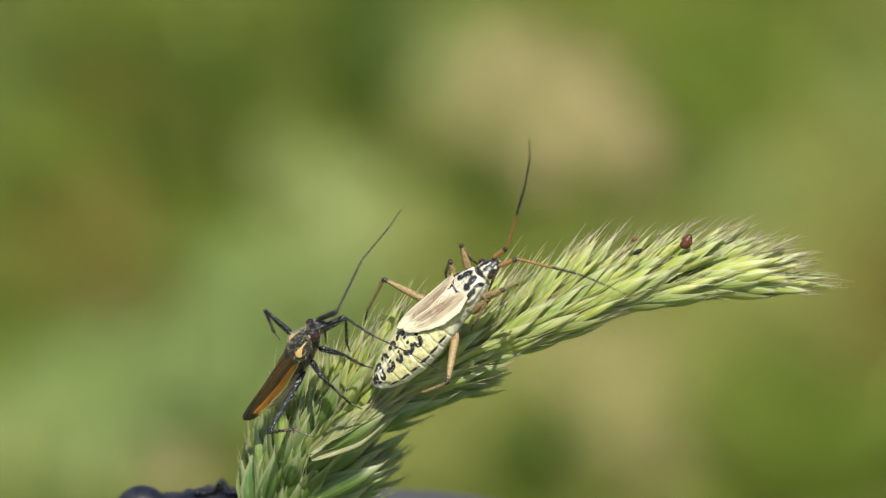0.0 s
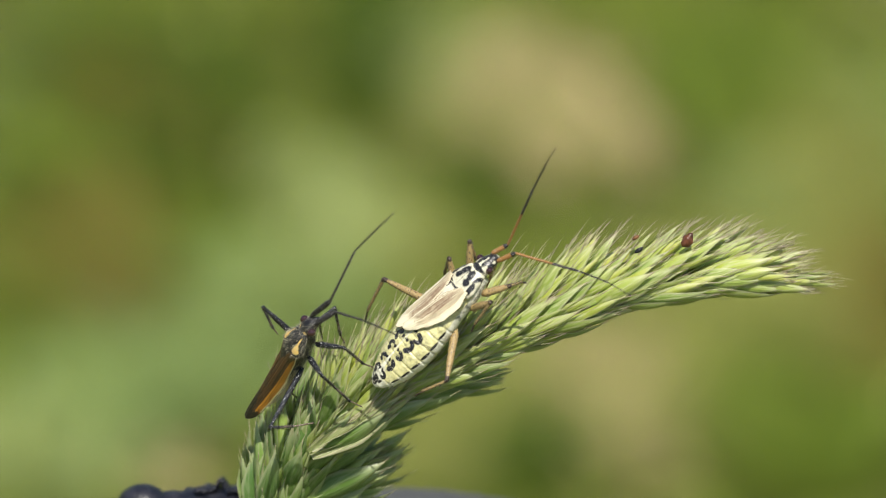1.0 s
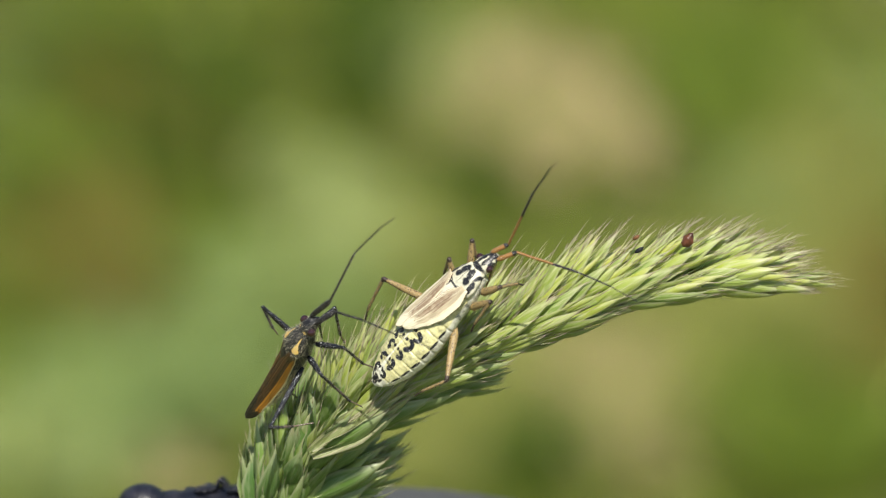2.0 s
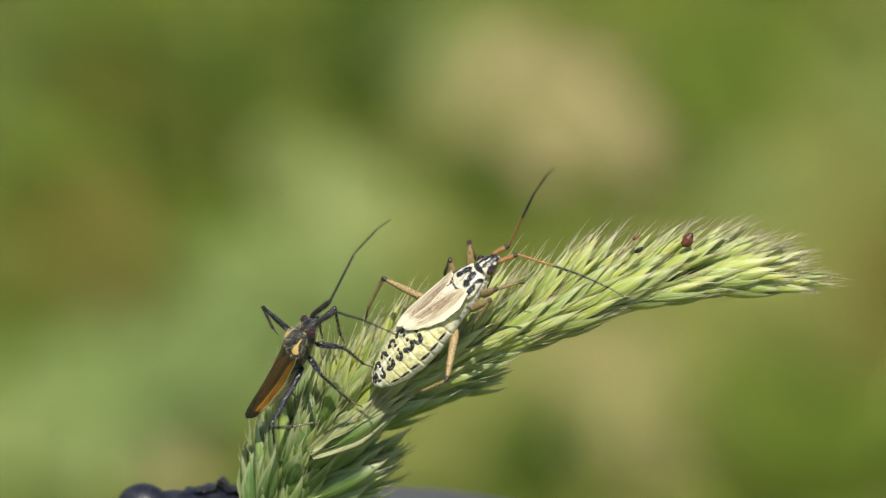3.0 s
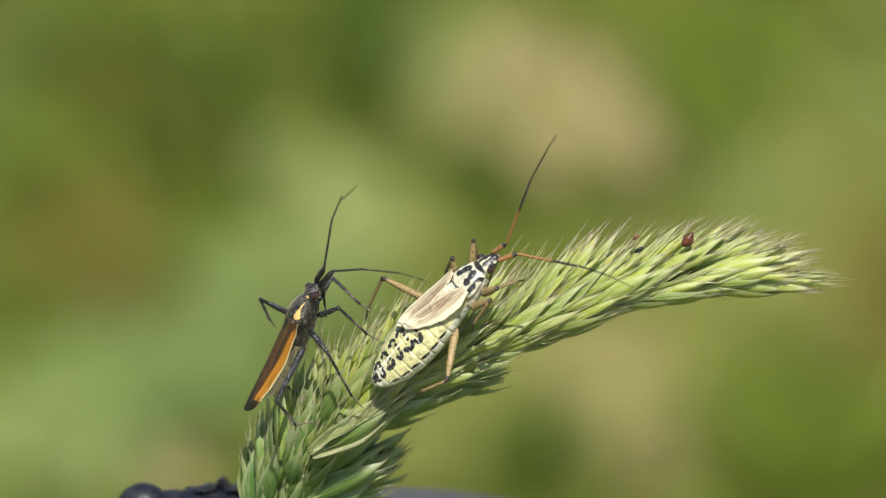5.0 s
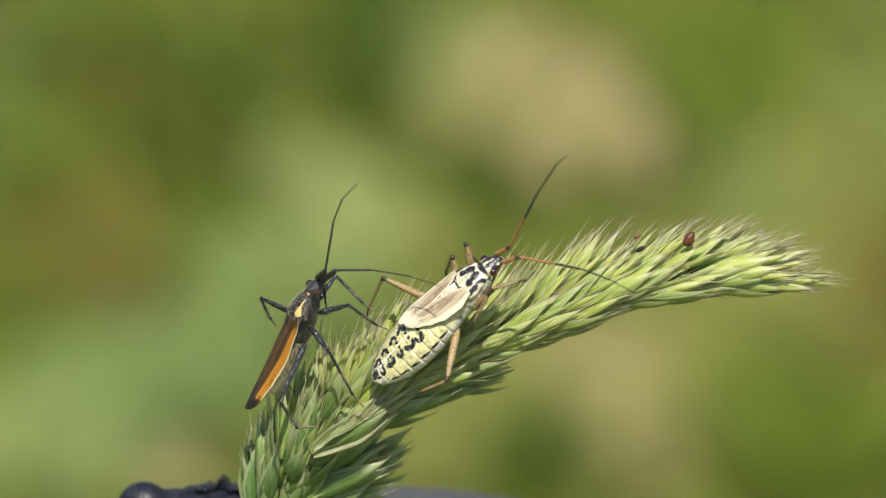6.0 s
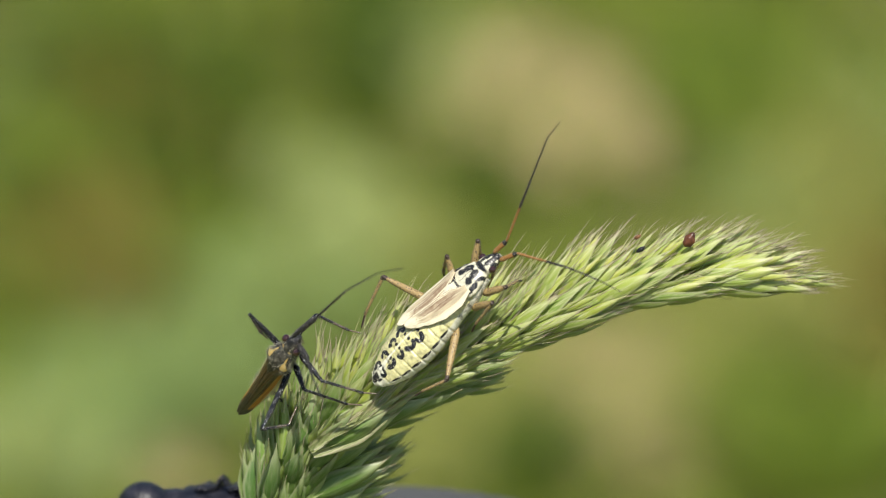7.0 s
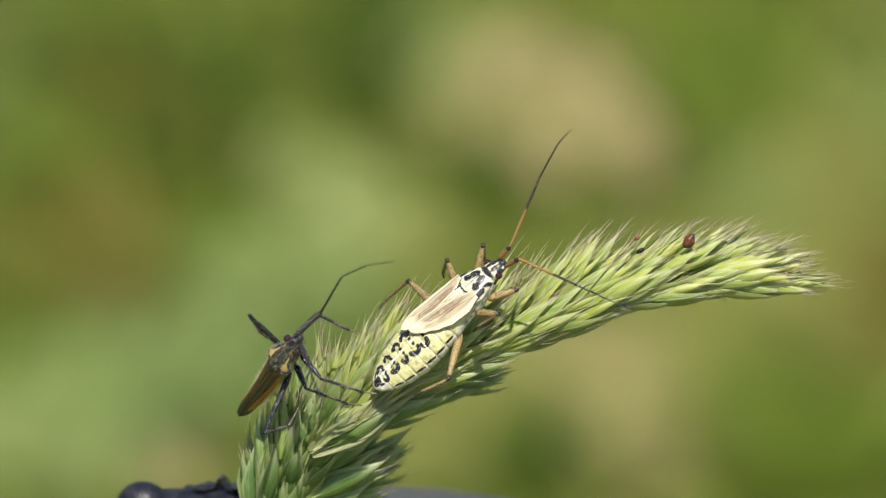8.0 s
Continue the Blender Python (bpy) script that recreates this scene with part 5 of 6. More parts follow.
    tip = [(-0.40, 13.18, 2.13), (-0.23, 13.16, 2.11), (-0.08, 13.10, 2.13), (-0.54, 13.26, 1.69), (0.23, 13.24, 1.84), (0.58, 13.10, 1.93),
        (0.45, 13.11, 1.95), (0.37, 13.18, 1.92), (0.28, 13.19, 1.92), (0.30, 13.20, 1.90), (0.31, 13.21, 1.88), (0.43, 13.08, 2.20), (0.05,
        13.08, 2.27), (-0.44, 13.31, 1.84), (0.58, 13.06, 2.29), (0.32, 13.24, 1.98), (0.55, 13.12, 2.09), (-0.21, 13.17, 2.26), (0.14,
        13.13, 2.35), (0.19, 13.15, 2.26), (0.08, 13.16, 2.31), (-0.14, 13.23, 2.17), (-0.80, 13.37, 1.69), (-1.10, 13.41, 1.47), (-0.89,
        13.38, 1.75), (-1.17, 13.41, 1.47), (-1.09, 13.35, 1.52)]
    swing(hen_limbs["horn_L_1"], joint, tip)
    joint = tip
    tip = [(-0.07, 14.81, 3.86), (0.14, 14.83, 3.80), (0.20, 14.88, 3.72), (-0.05, 14.98, 3.29), (0.97, 14.92, 3.38), (1.47, 14.78, 3.40),
        (1.45, 14.65, 3.49), (1.37, 14.73, 3.47), (1.21, 14.75, 3.49), (1.27, 14.78, 3.42), (1.32, 14.81, 3.36), (1.25, 14.65, 3.82), (0.14,
        15.08, 3.60), (-0.03, 15.28, 3.15), (1.08, 15.05, 3.54), (0.94, 15.16, 3.28), (1.01, 15.22, 3.17), (-0.65, 15.31, 3.27), (-0.79,
        15.32, 2.69), (-0.46, 15.37, 2.90), (-0.69, 15.35, 2.92), (-0.48, 15.41, 3.12), (-0.64, 15.42, 2.93), (-0.98, 15.45, 2.73), (-0.75,
        15.43, 2.99), (-1.23, 15.52, 2.62), (-0.85, 15.28, 2.93)]
    swing(hen_limbs["horn_L_2"], joint, tip)
    joint = tip
    tip = [(-0.42, 15.54, 4.52), (-0.10, 15.56, 4.51), (-0.01, 15.64, 4.40), (-0.03, 15.74, 4.01), (0.97, 15.91, 3.72), (1.96, 15.51, 3.97),
        (1.91, 15.40, 4.05), (1.85, 15.44, 4.06), (1.68, 15.49, 4.05), (1.71, 15.53, 3.99), (1.74, 15.57, 3.94), (1.46, 15.49, 4.40), (0.20,
        16.04, 4.01), (0.01, 16.24, 3.54), (1.29, 16.05, 3.74), (1.30, 16.07, 3.66), (1.22, 16.16, 3.57), (-0.46, 16.22, 3.72), (-0.45,
        16.14, 3.24), (-0.35, 16.37, 3.18), (-0.64, 16.36, 3.17), (-0.42, 16.43, 3.33), (-0.56, 16.46, 3.05), (-1.04, 16.48, 2.59), (-0.60,
        16.45, 3.14), (-1.08, 16.53, 2.84), (-0.75, 16.29, 3.18)]
    swing(hen_limbs["horn_L_3"], joint, tip)
    # female antenna R
    tip = [(0.79, 10.03, 0.02), (0.81, 10.02, 0.01), (0.88, 9.99, 0.01), (0.80, 10.02, -0.02), (0.81, 10.02, 0.06), (0.77, 10.02, -0.12),
        (0.79, 10.02, -0.05), (0.68, 10.04, -0.20), (0.69, 10.04, -0.20), (0.70, 10.03, -0.20), (0.71, 10.03, -0.19), (0.72, 10.04, -0.12),
        (0.73, 10.05, 0.02), (0.78, 10.03, -0.03), (0.93, 9.96, 0.13), (0.82, 10.02, 0.03), (0.77, 10.03, -0.05), (0.80, 10.03, 0.05),
        (0.91, 9.97, 0.16), (0.92, 9.97, 0.06), (0.92, 9.97, 0.18), (0.92, 9.96, 0.21), (0.92, 9.95, 0.31), (0.83, 10.01, 0.22), (0.83,
        9.98, 0.39), (0.79, 10.00, 0.40), (0.92, 9.81, 0.70)]
    swing(hen_limbs["horn_R_0"], (0.33, 8.98, 0.10), tip)
    joint = tip
    tip = [(3.50, 11.94, -0.81), (3.46, 11.85, -1.13), (3.52, 11.85, -1.09), (3.51, 11.84, -1.05), (3.43, 11.71, -1.36), (3.52, 11.56,
        -1.43), (3.52, 11.65, -1.30), (3.39, 11.72, -1.41), (3.31, 11.94, -1.30), (3.26, 12.04, -1.26), (3.20, 12.13, -1.23), (3.22, 12.15,
        -1.12), (3.27, 12.15, -0.91), (3.52, 11.92, -0.80), (3.54, 11.98, -0.78), (3.39, 12.06, -0.93), (3.33, 12.07, -1.03), (3.65, 11.90,
        -0.09), (3.81, 11.78, 0.05), (3.84, 11.75, -0.06), (3.89, 11.66, 0.20), (3.94, 11.57, 0.34), (4.00, 11.36, 0.75), (3.85, 11.51,
        -0.35), (3.90, 11.43, -0.01), (3.83, 11.48, -0.08), (3.96, 11.06, -0.24)]
    swing(hen_limbs["horn_R_1"], joint, tip)
    joint = tip
    tip = [(5.00, 12.72, -1.05), (4.91, 12.64, -1.59), (5.02, 12.64, -1.31), (5.02, 12.56, -1.42), (4.95, 12.44, -1.57), (5.01, 12.23,
        -1.94), (5.00, 12.30, -1.86), (4.89, 12.43, -1.84), (4.80, 12.74, -1.58), (4.73, 12.88, -1.47), (4.65, 13.02, -1.39), (4.67, 13.03,
        -1.33), (4.70, 13.03, -1.23), (5.02, 12.73, -0.93), (5.05, 12.76, -0.98), (4.86, 12.90, -1.11), (4.80, 12.94, -1.20), (5.12, 12.66,
        -0.55), (5.29, 12.50, -0.42), (5.33, 12.43, -0.56), (5.36, 12.34, -0.35), (5.38, 12.25, -0.27), (5.39, 12.04, 0.01), (5.40, 12.23,
        -0.43), (5.49, 12.05, -0.10), (5.14, 12.11, -0.97), (5.55, 11.67, -0.38)]
    swing(hen_limbs["horn_R_2"], joint, tip)
    joint = tip
    tip = [(6.49, 13.42, -1.02), (6.43, 13.25, -1.64), (6.53, 13.29, -1.14), (6.49, 13.21, -1.08), (6.52, 12.95, -1.63), (6.48, 12.70,
        -2.51), (6.51, 12.80, -2.30), (6.38, 12.95, -2.32), (6.26, 13.36, -1.98), (6.18, 13.56, -1.85), (6.08, 13.75, -1.73), (6.12, 13.77,
        -1.60), (6.16, 13.77, -1.38), (6.50, 13.34, -1.31), (6.56, 13.35, -1.21), (6.36, 13.54, -1.33), (6.29, 13.59, -1.41), (6.62, 13.33,
        -0.51), (6.83, 13.07, -0.32), (6.89, 12.92, -0.43), (6.92, 12.85, -0.23), (6.94, 12.78, -0.17), (6.93, 12.60, 0.14), (6.89, 12.66,
        -0.98), (6.94, 12.55, -0.69), (6.65, 12.62, -1.39), (7.08, 12.28, -0.38)]
    swing(hen_limbs["horn_R_3"], joint, tip)
    # male leg fl
    tip = [(-0.89, 7.08, -2.37), (-0.89, 7.08, -2.37), (-1.30, 6.76, -2.32), (-1.27, 6.98, -2.26), (-1.27, 6.97, -2.26), (-1.27, 6.97,
        -2.27), (-1.27, 6.95, -2.27), (-1.27, 6.95, -2.27), (-1.27, 6.95, -2.27), (-1.46, 5.93, -2.25), (-1.54, 7.56, -1.64), (-1.56, 7.61,
        -1.56), (-1.57, 7.61, -1.55), (-1.66, 7.60, -1.43), (-1.41, 7.75, -1.52), (-1.41, 7.75, -1.52), (-1.65, 7.39, -1.70), (-1.72, 7.33,
        -1.68), (-1.30, 7.78, -1.60), (-0.89, 6.78, -2.47), (-0.78, 6.76, -2.50), (-0.81, 6.80, -2.49), (-0.87, 6.90, -2.44), (-0.87, 6.90,
        -2.44), (-0.87, 6.90, -2.44), (-0.87, 6.90, -2.44), (-0.87, 6.90, -2.44)]
    swing(cock_limbs["femur_fl"], (-0.40, 6.30, -0.60), tip)
    joint = tip
    tip = [(-0.46, 4.86, -3.59), (-0.46, 4.86, -3.59), (-0.90, 4.73, -3.84), (-0.57, 4.83, -3.48), (-0.56, 4.82, -3.48), (-0.56, 4.82,
        -3.48), (-0.56, 4.80, -3.48), (-0.56, 4.79, -3.48), (-0.56, 4.79, -3.48), (-1.45, 5.40, -4.76), (-1.53, 6.91, -4.12), (-1.25, 6.89,
        -4.01), (-1.27, 6.89, -4.00), (-0.87, 6.97, -3.79), (0.09, 7.06, -3.49), (0.09, 7.06, -3.49), (-1.18, 6.16, -3.91), (-1.14, 6.09,
        -3.85), (-1.38, 6.73, -3.94), (1.01, 6.33, -4.14), (1.14, 6.31, -4.15), (1.11, 6.34, -4.12), (1.06, 6.42, -4.07), (1.06, 6.42,
        -4.07), (1.06, 6.42, -4.07), (1.06, 6.42, -4.07), (1.06, 6.42, -4.07)]
    swing(cock_limbs["tibia_fl"], joint, tip)
    # male leg ml
    tip = [(-2.13, 6.14, 1.56), (-2.13, 6.14, 1.56), (-2.04, 6.45, 1.51), (-2.04, 6.45, 1.51), (-2.04, 6.45, 1.51), (-2.04, 6.45, 1.51),
        (-2.04, 6.44, 1.51), (-2.04, 6.44, 1.51), (-2.04, 6.44, 1.51), (-1.38, 6.38, 1.88), (-1.31, 5.57, 2.09), (-1.00, 5.89, 2.12),
        (-1.00, 5.89, 2.12), (-0.84, 5.87, 2.15), (-0.65, 5.72, 2.19), (-0.65, 5.72, 2.19), (-0.61, 5.35, 2.21), (-0.61, 5.16, 2.20),
        (-0.50, 5.65, 2.20), (-2.63, 6.75, 0.63), (-2.55, 6.84, 0.68), (-2.56, 6.80, 0.69), (-2.60, 6.71, 0.73), (-2.60, 6.71, 0.73),
        (-2.60, 6.71, 0.73), (-2.60, 6.71, 0.73), (-2.60, 6.71, 0.73)]
    swing(cock_limbs["femur_ml"], (-0.50, 5.40, -0.60), tip)
    joint = tip
    tip = [(-1.07, 5.10, 0.62), (-1.07, 5.10, 0.62), (-1.05, 5.31, 0.58), (-1.05, 5.31, 0.58), (-1.05, 5.31, 0.58), (-1.05, 5.31, 0.58),
        (-1.05, 5.31, 0.59), (-1.05, 5.31, 0.59), (-1.05, 5.31, 0.59), (-0.51, 5.38, 0.72), (-0.92, 4.43, 0.80), (-0.49, 4.71, 0.91),
        (-0.49, 4.71, 0.91), (-0.45, 4.69, 0.90), (-0.36, 4.57, 0.88), (-0.36, 4.57, 0.88), (-0.13, 4.22, 0.94), (-0.18, 4.05, 0.90), (0.09,
        4.49, 1.01), (-1.30, 5.73, 0.09), (-1.23, 5.80, 0.13), (-1.27, 5.75, 0.12), (-1.33, 5.66, 0.10), (-1.33, 5.66, 0.10), (-1.33, 5.66,
        0.10), (-1.33, 5.66, 0.10), (-1.33, 5.66, 0.10)]
    swing(cock_limbs["tibia_ml"], joint, tip)
    # male leg hl
    tip = [(-1.06, 2.33, -0.89), (-1.06, 2.33, -0.89), (-0.89, 2.29, -0.87), (-0.88, 2.29, -0.87), (-0.88, 2.29, -0.87), (-0.88, 2.28,
        -0.86), (-0.87, 2.28, -0.85), (-0.86, 2.28, -0.84), (-0.86, 2.28, -0.84), (-1.07, 2.33, -0.88), (-1.05, 2.31, -0.58), (-1.00, 2.30,
        -0.67), (-1.01, 2.30, -0.66), (-0.83, 2.26, -0.59), (-0.56, 2.25, -0.42), (-0.56, 2.25, -0.42), (-0.51, 2.24, -0.42), (-0.00, 2.34,
        -0.13), (-0.68, 2.25, -0.53), (-0.11, 2.27, -0.56), (-0.13, 2.27, -0.65), (-0.16, 2.26, -0.66), (-0.22, 2.26, -0.69), (-0.22, 2.26,
        -0.69), (-0.22, 2.26, -0.69), (-0.22, 2.26, -0.69), (-0.22, 2.26, -0.69)]
    swing(cock_limbs["femur_hl"], (-0.50, 4.50, -0.60), tip)
    joint = tip
    tip = [(-0.21, 1.31, -2.30), (-0.21, 1.31, -2.30), (-0.00, 1.18, -2.19), (0.00, 1.18, -2.19), (0.01, 1.18, -2.18), (0.01, 1.17, -2.17),
        (0.02, 1.17, -2.16), (0.03, 1.17, -2.15), (0.03, 1.17, -2.15), (-0.40, 1.26, -2.35), (-0.73, 1.44, -2.28), (-0.66, 1.36, -2.33),
        (-0.67, 1.36, -2.32), (-0.52, 1.32, -2.26), (-0.34, 1.32, -2.11), (-0.34, 1.32, -2.11), (0.10, 1.40, -2.05), (0.59, 1.53, -1.78),
        (-0.00, 1.31, -2.08), (1.38, 1.28, -1.30), (1.36, 1.27, -1.38), (1.33, 1.27, -1.41), (1.25, 1.27, -1.46), (1.25, 1.27, -1.46),
        (1.25, 1.27, -1.46), (1.25, 1.27, -1.46), (1.25, 1.27, -1.46)]
    swing(cock_limbs["tibia_hl"], joint, tip)
    # male leg fr
    tip = [(1.72, 7.50, -0.78), (1.72, 7.50, -0.78), (1.69, 7.46, -1.04), (1.63, 7.48, -1.13), (1.63, 7.48, -1.13), (1.63, 7.48, -1.13),
        (1.64, 7.48, -1.13), (1.64, 7.48, -1.13), (1.64, 7.48, -1.13), (1.81, 7.20, -1.24), (1.87, 7.29, -0.87), (1.83, 7.23, -1.13), (1.82,
        7.24, -1.14), (1.70, 7.51, -0.44), (1.44, 7.59, -1.27), (1.44, 7.59, -1.27), (1.47, 7.64, -1.12), (1.63, 7.56, -0.91), (1.50, 7.59,
        -1.19), (2.16, 6.61, -0.57), (2.18, 6.23, -0.69), (2.17, 6.54, -0.49), (2.08, 6.83, -0.29), (2.08, 6.83, -0.29), (2.08, 6.83,
        -0.29), (2.08, 6.83, -0.29), (2.08, 6.83, -0.29)]
    swing(cock_limbs["femur_fr"], (0.40, 6.30, -0.60), tip)
    joint = tip
    tip = [(1.49, 5.99, -3.45), (1.49, 5.99, -3.45), (1.74, 5.72, -3.58), (1.75, 5.66, -3.61), (1.75, 5.66, -3.61), (1.75, 5.65, -3.60),
        (1.75, 5.65, -3.60), (1.76, 5.64, -3.59), (1.76, 5.64, -3.59), (1.66, 5.44, -3.75), (1.97, 5.54, -3.40), (2.02, 5.39, -3.59), (2.00,
        5.40, -3.60), (2.34, 6.21, -3.15), (0.97, 6.63, -4.15), (0.97, 6.63, -4.15), (0.94, 6.42, -3.89), (1.07, 6.44, -3.71), (1.13, 6.35,
        -3.98), (4.13, 6.20, -2.89), (4.20, 5.86, -2.99), (4.23, 6.21, -2.74), (4.26, 6.61, -2.44), (4.26, 6.61, -2.44), (4.26, 6.61,
        -2.44), (4.26, 6.61, -2.44), (4.26, 6.61, -2.44)]
    swing(cock_limbs["tibia_fr"], joint, tip)
    # male leg mr
    tip = [(1.93, 5.97, -0.22), (1.93, 5.97, -0.22), (2.02, 5.82, -0.43), (2.02, 5.82, -0.43), (2.02, 5.82, -0.43), (2.02, 5.82, -0.43),
        (2.02, 5.82, -0.43), (2.02, 5.82, -0.43), (2.02, 5.82, -0.42), (2.06, 5.52, -0.86), (2.06, 5.55, -0.82), (2.02, 5.45, -1.02), (2.02,
        5.46, -1.03), (1.97, 5.29, -1.18), (1.92, 5.10, -1.23), (1.92, 5.10, -1.23), (1.79, 4.89, -1.36), (1.72, 4.75, -1.36), (1.68, 4.84,
        -1.49), (1.89, 5.74, 0.07), (1.93, 5.57, 0.06), (1.92, 5.65, 0.06), (1.89, 5.78, 0.05), (1.89, 5.78, 0.05), (1.89, 5.78, 0.05),
        (1.89, 5.78, 0.05), (1.89, 5.78, 0.05)]
    swing(cock_limbs["femur_mr"], (0.50, 5.40, -0.60), tip)
    joint = tip
    tip = [(2.89, 4.32, -3.13), (2.89, 4.32, -3.13), (2.97, 3.97, -3.23), (2.97, 3.97, -3.22), (2.97, 3.97, -3.22), (2.97, 3.97, -3.22),
        (2.97, 3.96, -3.21), (2.98, 3.96, -3.21), (2.98, 3.95, -3.21), (2.54, 3.50, -3.66), (2.85, 3.65, -3.63), (2.90, 3.52, -3.79), (2.88,
        3.52, -3.80), (2.80, 3.30, -3.91), (2.98, 3.04, -3.84), (2.98, 3.04, -3.84), (2.93, 2.81, -3.92), (2.82, 2.74, -4.00), (2.80, 2.70,
        -4.00), (4.01, 4.88, -2.56), (4.08, 4.74, -2.55), (4.05, 4.76, -2.55), (3.99, 4.77, -2.54), (3.99, 4.77, -2.54), (3.99, 4.77,
        -2.54), (3.99, 4.77, -2.54), (3.99, 4.77, -2.54)]
    swing(cock_limbs["tibia_mr"], joint, tip)
    # male leg hr
    tip = [(2.85, 2.61, 1.44), (2.85, 2.61, 1.44), (2.86, 2.92, 1.66), (2.86, 2.92, 1.66), (2.86, 2.92, 1.66), (2.86, 2.92, 1.66), (2.86,
        2.91, 1.66), (2.85, 2.91, 1.66), (2.85, 2.91, 1.66), (2.94, 2.38, 1.09), (3.21, 2.37, 0.62), (3.20, 2.44, 0.74), (3.21, 2.44, 0.73),
        (3.18, 2.50, 0.87), (3.13, 2.28, 0.64), (3.13, 2.28, 0.64), (3.11, 2.13, 0.39), (2.92, 1.87, 0.22), (3.18, 2.31, 0.59), (2.20, 4.47,
        2.58), (2.17, 4.30, 2.58), (2.24, 4.20, 2.54), (2.38, 3.97, 2.43), (2.38, 3.97, 2.43), (2.38, 3.97, 2.43), (2.38, 3.97, 2.43),
        (2.38, 3.97, 2.43)]
    swing(cock_limbs["femur_hr"], (0.50, 4.50, -0.70), tip)
    joint = tip
    tip = [(2.61, 2.52, -0.29), (2.61, 2.52, -0.29), (2.68, 2.59, -0.05), (2.68, 2.59, -0.05), (2.68, 2.59, -0.05), (2.68, 2.58, -0.05),
        (2.68, 2.57, -0.05), (2.68, 2.57, -0.05), (2.67, 2.56, -0.05), (2.62, 2.16, -0.62), (2.80, 1.69, -0.94), (2.95, 1.74, -0.84), (2.95,
        1.74, -0.86), (3.27, 1.74, -0.71), (3.63, 1.33, -0.74), (3.63, 1.33, -0.74), (3.87, 1.09, -0.80), (3.66, 0.86, -1.00), (3.61, 1.22,
        -0.71), (2.76, 4.15, 0.95), (2.75, 4.01, 0.96), (2.71, 3.89, 0.88), (2.63, 3.65, 0.73), (2.63, 3.65, 0.73), (2.63, 3.65, 0.73),
        (2.63, 3.65, 0.73), (2.63, 3.65, 0.73)]
    swing(cock_limbs["tibia_hr"], joint, tip)
    # male antenna L
    tip = [(0.52, 9.38, 0.18), (0.52, 9.38, 0.18), (0.08, 9.52, -0.06), (0.19, 9.50, 0.06), (0.19, 9.50, 0.06), (0.19, 9.50, 0.05), (0.19,
        9.50, 0.05), (0.19, 9.50, 0.05), (0.19, 9.50, 0.05), (0.50, 9.32, 0.58), (0.89, 9.07, 0.56), (0.88, 9.03, 0.69), (0.88, 9.03, 0.68),
        (0.78, 9.10, 0.72), (1.09, 8.83, 0.65), (1.09, 8.83, 0.65), (1.08, 8.97, 0.21), (1.30, 8.63, 0.41), (1.03, 9.02, 0.19), (-0.48,
        9.53, 0.30), (-0.32, 9.55, 0.03), (-0.10, 9.41, -0.60), (-0.18, 9.44, -0.54), (-0.22, 9.37, -0.70), (-0.25, 9.31, -0.82), (-0.24,
        9.26, -0.89), (-0.34, 8.99, -1.21)]
    swing(cock_limbs["horn_L_0"], (-0.25, 7.75, 0.10), tip)
    joint = tip
    tip = [(-1.04, 11.60, -0.79), (-1.04, 11.60, -0.79), (-0.59, 12.32, -0.23), (-0.81, 12.13, -0.56), (-0.81, 12.13, -0.57), (-0.68, 12.20,
        -0.47), (-0.57, 12.25, -0.40), (-0.69, 12.21, -0.43), (-0.81, 12.15, -0.52), (1.31, 11.92, 1.52), (0.53, 11.75, 1.56), (0.97, 11.77,
        1.58), (0.79, 11.82, 1.41), (0.54, 11.86, 1.51), (1.06, 11.55, 1.60), (1.06, 11.55, 1.60), (2.76, 11.26, 0.67), (3.28, 10.68, 0.82),
        (2.77, 11.31, 0.31), (-2.36, 11.63, -0.33), (-1.91, 11.85, -0.70), (0.14, 12.26, -0.98), (-0.16, 12.27, -1.10), (-0.33, 12.19,
        -1.28), (-0.32, 12.15, -1.30), (-0.35, 12.12, -1.28), (-0.70, 11.84, -1.47)]
    swing(cock_limbs["horn_L_1"], joint, tip)
    joint = tip
    tip = [(-1.80, 13.26, -1.83), (-1.80, 13.26, -1.83), (-0.85, 14.31, -0.86), (-1.07, 14.12, -1.19), (-0.70, 14.19, -0.97), (-0.52, 14.26,
        -0.85), (-0.41, 14.33, -0.64), (-0.45, 14.30, -0.56), (-0.68, 14.24, -0.70), (2.04, 13.74, 2.31), (1.34, 13.49, 2.43), (1.64, 13.64,
        2.28), (1.22, 13.79, 2.01), (1.37, 13.68, 2.16), (2.14, 13.18, 2.38), (2.14, 13.18, 2.38), (4.25, 12.69, 1.09), (4.78, 12.16, 0.81),
        (4.26, 12.77, 0.02), (-3.29, 13.43, -0.87), (-2.76, 13.22, -2.04), (0.61, 14.14, -1.78), (0.60, 14.08, -1.83), (0.77, 13.92, -1.78),
        (0.79, 13.87, -1.79), (0.79, 13.85, -1.66), (-0.08, 13.85, -1.64)]
    swing(cock_limbs["horn_L_2"], joint, tip)
    joint = tip
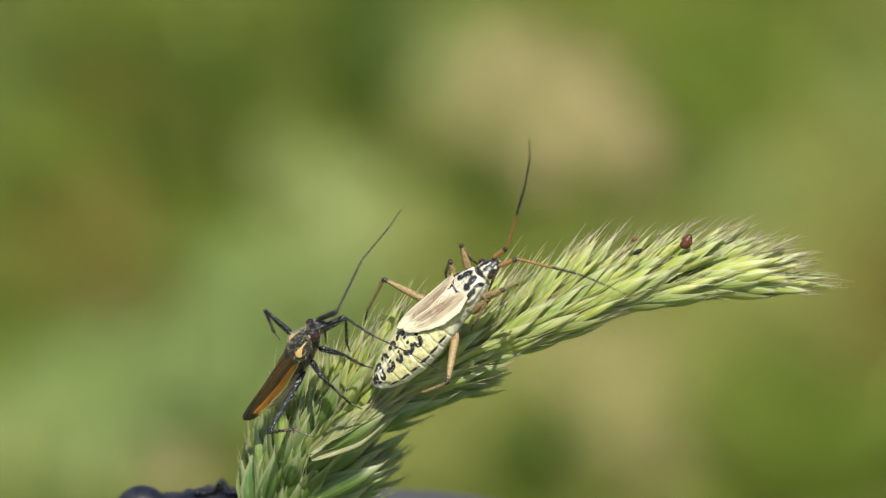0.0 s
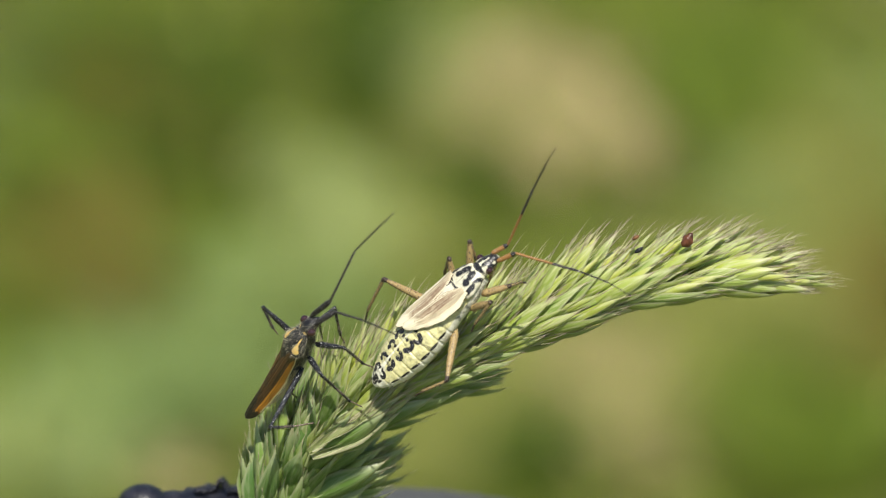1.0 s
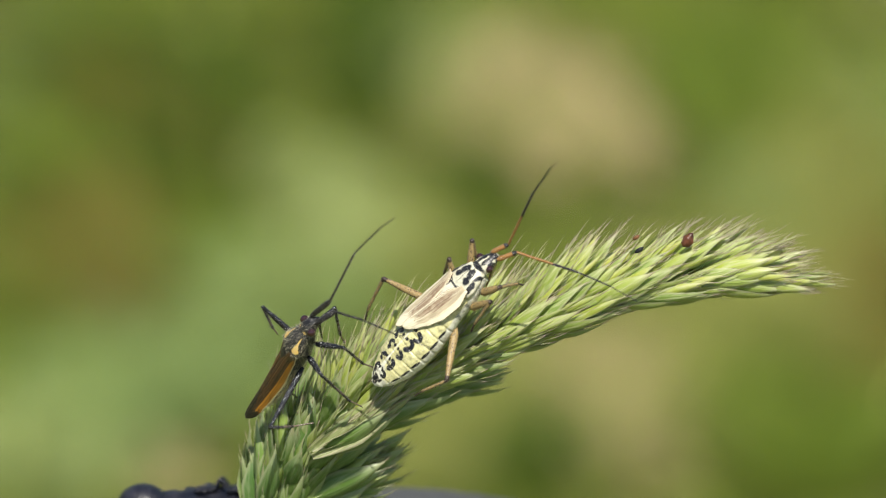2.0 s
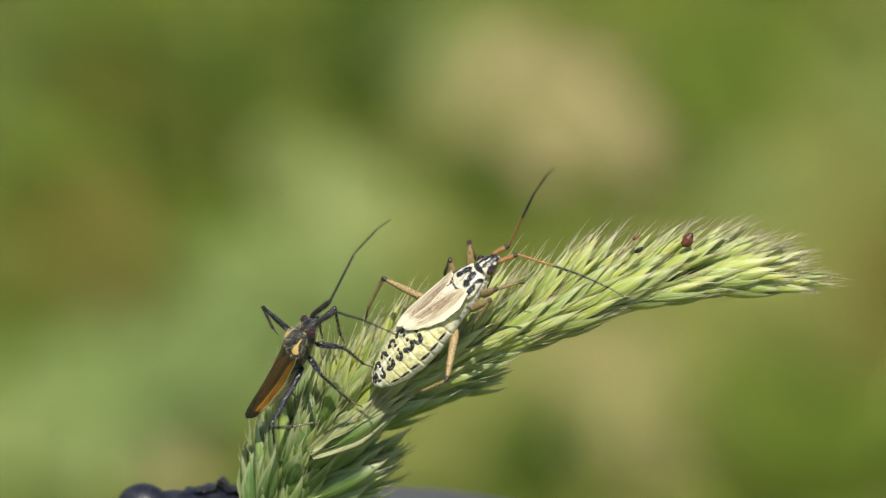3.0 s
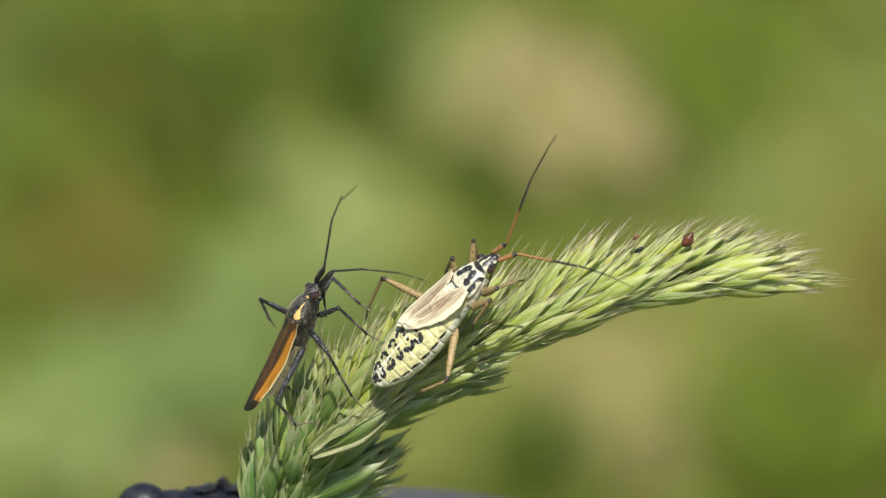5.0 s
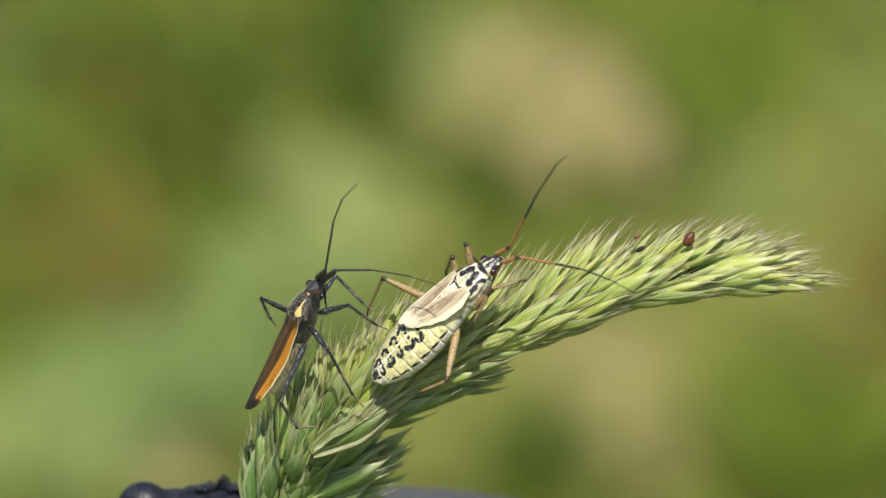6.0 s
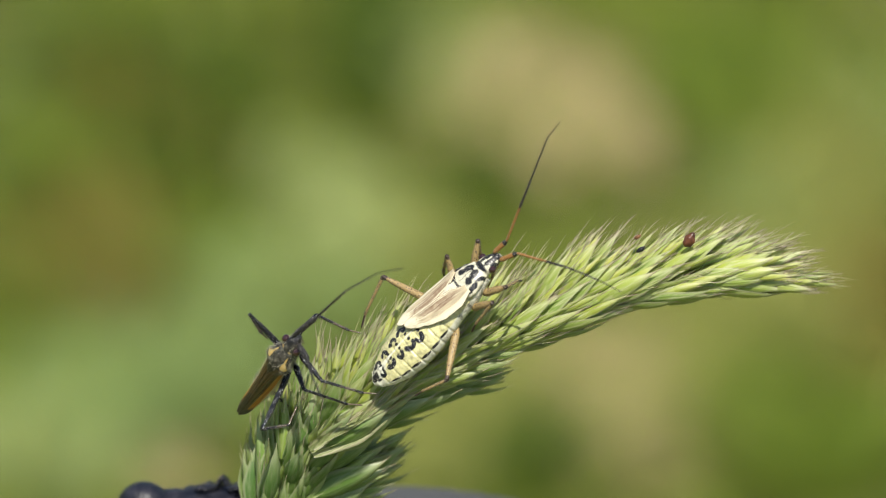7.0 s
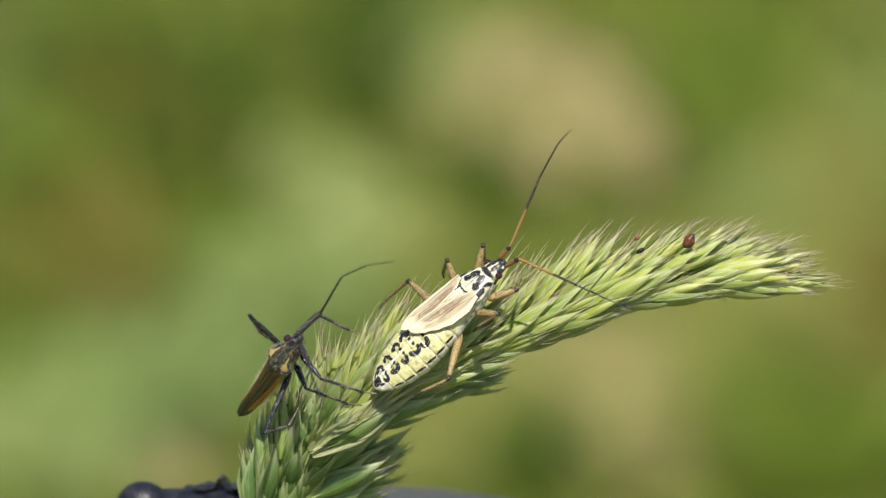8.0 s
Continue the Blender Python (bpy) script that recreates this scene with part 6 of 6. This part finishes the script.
    tip = [(-1.67, 14.73, -1.58), (-1.67, 14.73, -1.58), (-0.58, 15.78, -0.75), (-0.65, 15.55, -0.99), (-0.32, 15.64, -0.86), (-0.03, 15.68,
        -0.80), (0.12, 15.73, -0.49), (0.00, 15.73, -0.47), (-0.30, 15.68, -0.52), (2.48, 15.05, 2.88), (2.19, 14.64, 2.89), (1.16, 15.01,
        1.92), (0.84, 15.15, 1.49), (1.88, 15.09, 2.09), (2.87, 14.49, 2.47), (2.87, 14.49, 2.47), (5.32, 13.67, 0.70), (5.57, 12.97,
        -0.18), (5.35, 13.71, -0.44), (-3.47, 14.92, -0.92), (-2.73, 14.72, -1.99), (1.32, 15.35, -2.33), (1.31, 15.38, -2.15), (1.44,
        15.24, -2.02), (1.49, 15.16, -2.11), (1.55, 15.09, -2.04), (0.71, 14.91, -2.35)]
    swing(cock_limbs["horn_L_3"], joint, tip)
    # male antenna R
    tip = [(0.26, 8.65, -0.85), (0.26, 8.65, -0.85), (0.49, 8.92, -0.43), (0.49, 8.92, -0.43), (0.46, 8.95, -0.38), (0.46, 8.95, -0.39),
        (0.45, 8.95, -0.39), (0.45, 8.95, -0.39), (0.45, 8.95, -0.39), (0.80, 8.93, 0.24), (0.91, 8.88, 0.14), (0.69, 8.98, 0.10), (0.69,
        8.98, 0.09), (0.65, 9.00, 0.12), (0.79, 8.94, -0.04), (0.79, 8.94, -0.04), (0.74, 8.91, -0.27), (0.99, 8.81, -0.12), (1.01, 8.76,
        -0.26), (1.11, 8.34, 0.90), (1.25, 8.42, 0.61), (1.24, 8.41, 0.65), (1.20, 8.39, 0.73), (1.20, 8.39, 0.73), (1.20, 8.39, 0.73),
        (1.20, 8.39, 0.73), (1.20, 8.39, 0.73)]
    swing(cock_limbs["horn_R_0"], (0.25, 7.75, 0.10), tip)
    joint = tip
    tip = [(1.87, 9.24, -1.47), (1.87, 9.24, -1.47), (1.89, 10.01, -0.85), (1.91, 9.97, -0.85), (1.87, 9.98, -0.87), (1.87, 9.98, -0.88),
        (1.86, 9.98, -0.88), (1.86, 9.98, -0.89), (1.86, 9.98, -0.89), (1.75, 9.57, -1.17), (2.01, 9.80, -0.98), (1.87, 10.04, -0.79),
        (1.86, 10.04, -0.81), (1.95, 10.14, -0.44), (1.58, 9.83, -1.41), (1.58, 9.83, -1.41), (2.11, 9.84, -1.00), (2.45, 9.74, -0.67),
        (2.69, 8.65, -0.94), (2.25, 8.23, 2.30), (2.40, 9.34, 1.67), (2.39, 9.32, 1.72), (2.36, 9.27, 1.82), (2.36, 9.27, 1.82), (2.36,
        9.27, 1.82), (2.36, 9.27, 1.82), (2.36, 9.27, 1.82)]
    swing(cock_limbs["horn_R_1"], joint, tip)
    joint = tip
    tip = [(3.25, 9.60, -2.95), (3.25, 9.60, -2.95), (3.60, 10.89, -1.59), (3.60, 11.02, -1.38), (3.59, 10.97, -1.42), (3.59, 10.97, -1.43),
        (3.58, 10.97, -1.44), (3.58, 10.97, -1.44), (3.58, 10.97, -1.44), (3.44, 10.60, -1.72), (3.62, 10.64, -1.94), (3.52, 11.00, -1.56),
        (3.51, 11.00, -1.58), (3.48, 11.21, -1.31), (2.95, 10.66, -2.70), (2.95, 10.66, -2.70), (3.44, 10.57, -2.40), (3.78, 10.54, -2.01),
        (4.58, 9.29, -1.42), (3.43, 9.33, 3.58), (3.58, 10.62, 2.77), (3.58, 10.58, 2.83), (3.56, 10.51, 2.94), (3.56, 10.51, 2.94), (3.56,
        10.51, 2.94), (3.56, 10.51, 2.94), (3.56, 10.51, 2.94)]
    swing(cock_limbs["horn_R_2"], joint, tip)
    joint = tip
    tip = [(4.93, 9.85, -4.51), (4.93, 9.85, -4.51), (5.48, 11.99, -2.36), (5.46, 11.97, -2.38), (5.44, 11.95, -2.41), (5.43, 11.95, -2.41),
        (5.43, 11.95, -2.43), (5.42, 11.95, -2.43), (5.42, 11.95, -2.43), (5.34, 11.92, -1.85), (5.64, 11.35, -2.82), (5.43, 11.95, -2.46),
        (5.41, 11.95, -2.49), (5.53, 12.16, -1.79), (5.06, 11.48, -3.18), (5.06, 11.48, -3.18), (4.70, 10.94, -4.31), (5.64, 11.27, -3.18),
        (6.78, 10.02, -1.48), (4.75, 10.74, 4.85), (4.66, 12.18, 4.10), (4.65, 12.13, 4.17), (4.64, 12.03, 4.31), (4.64, 12.03, 4.31),
        (4.64, 12.03, 4.31), (4.64, 12.03, 4.31), (4.64, 12.03, 4.31)]
    swing(cock_limbs["horn_R_3"], joint, tip)

motions()
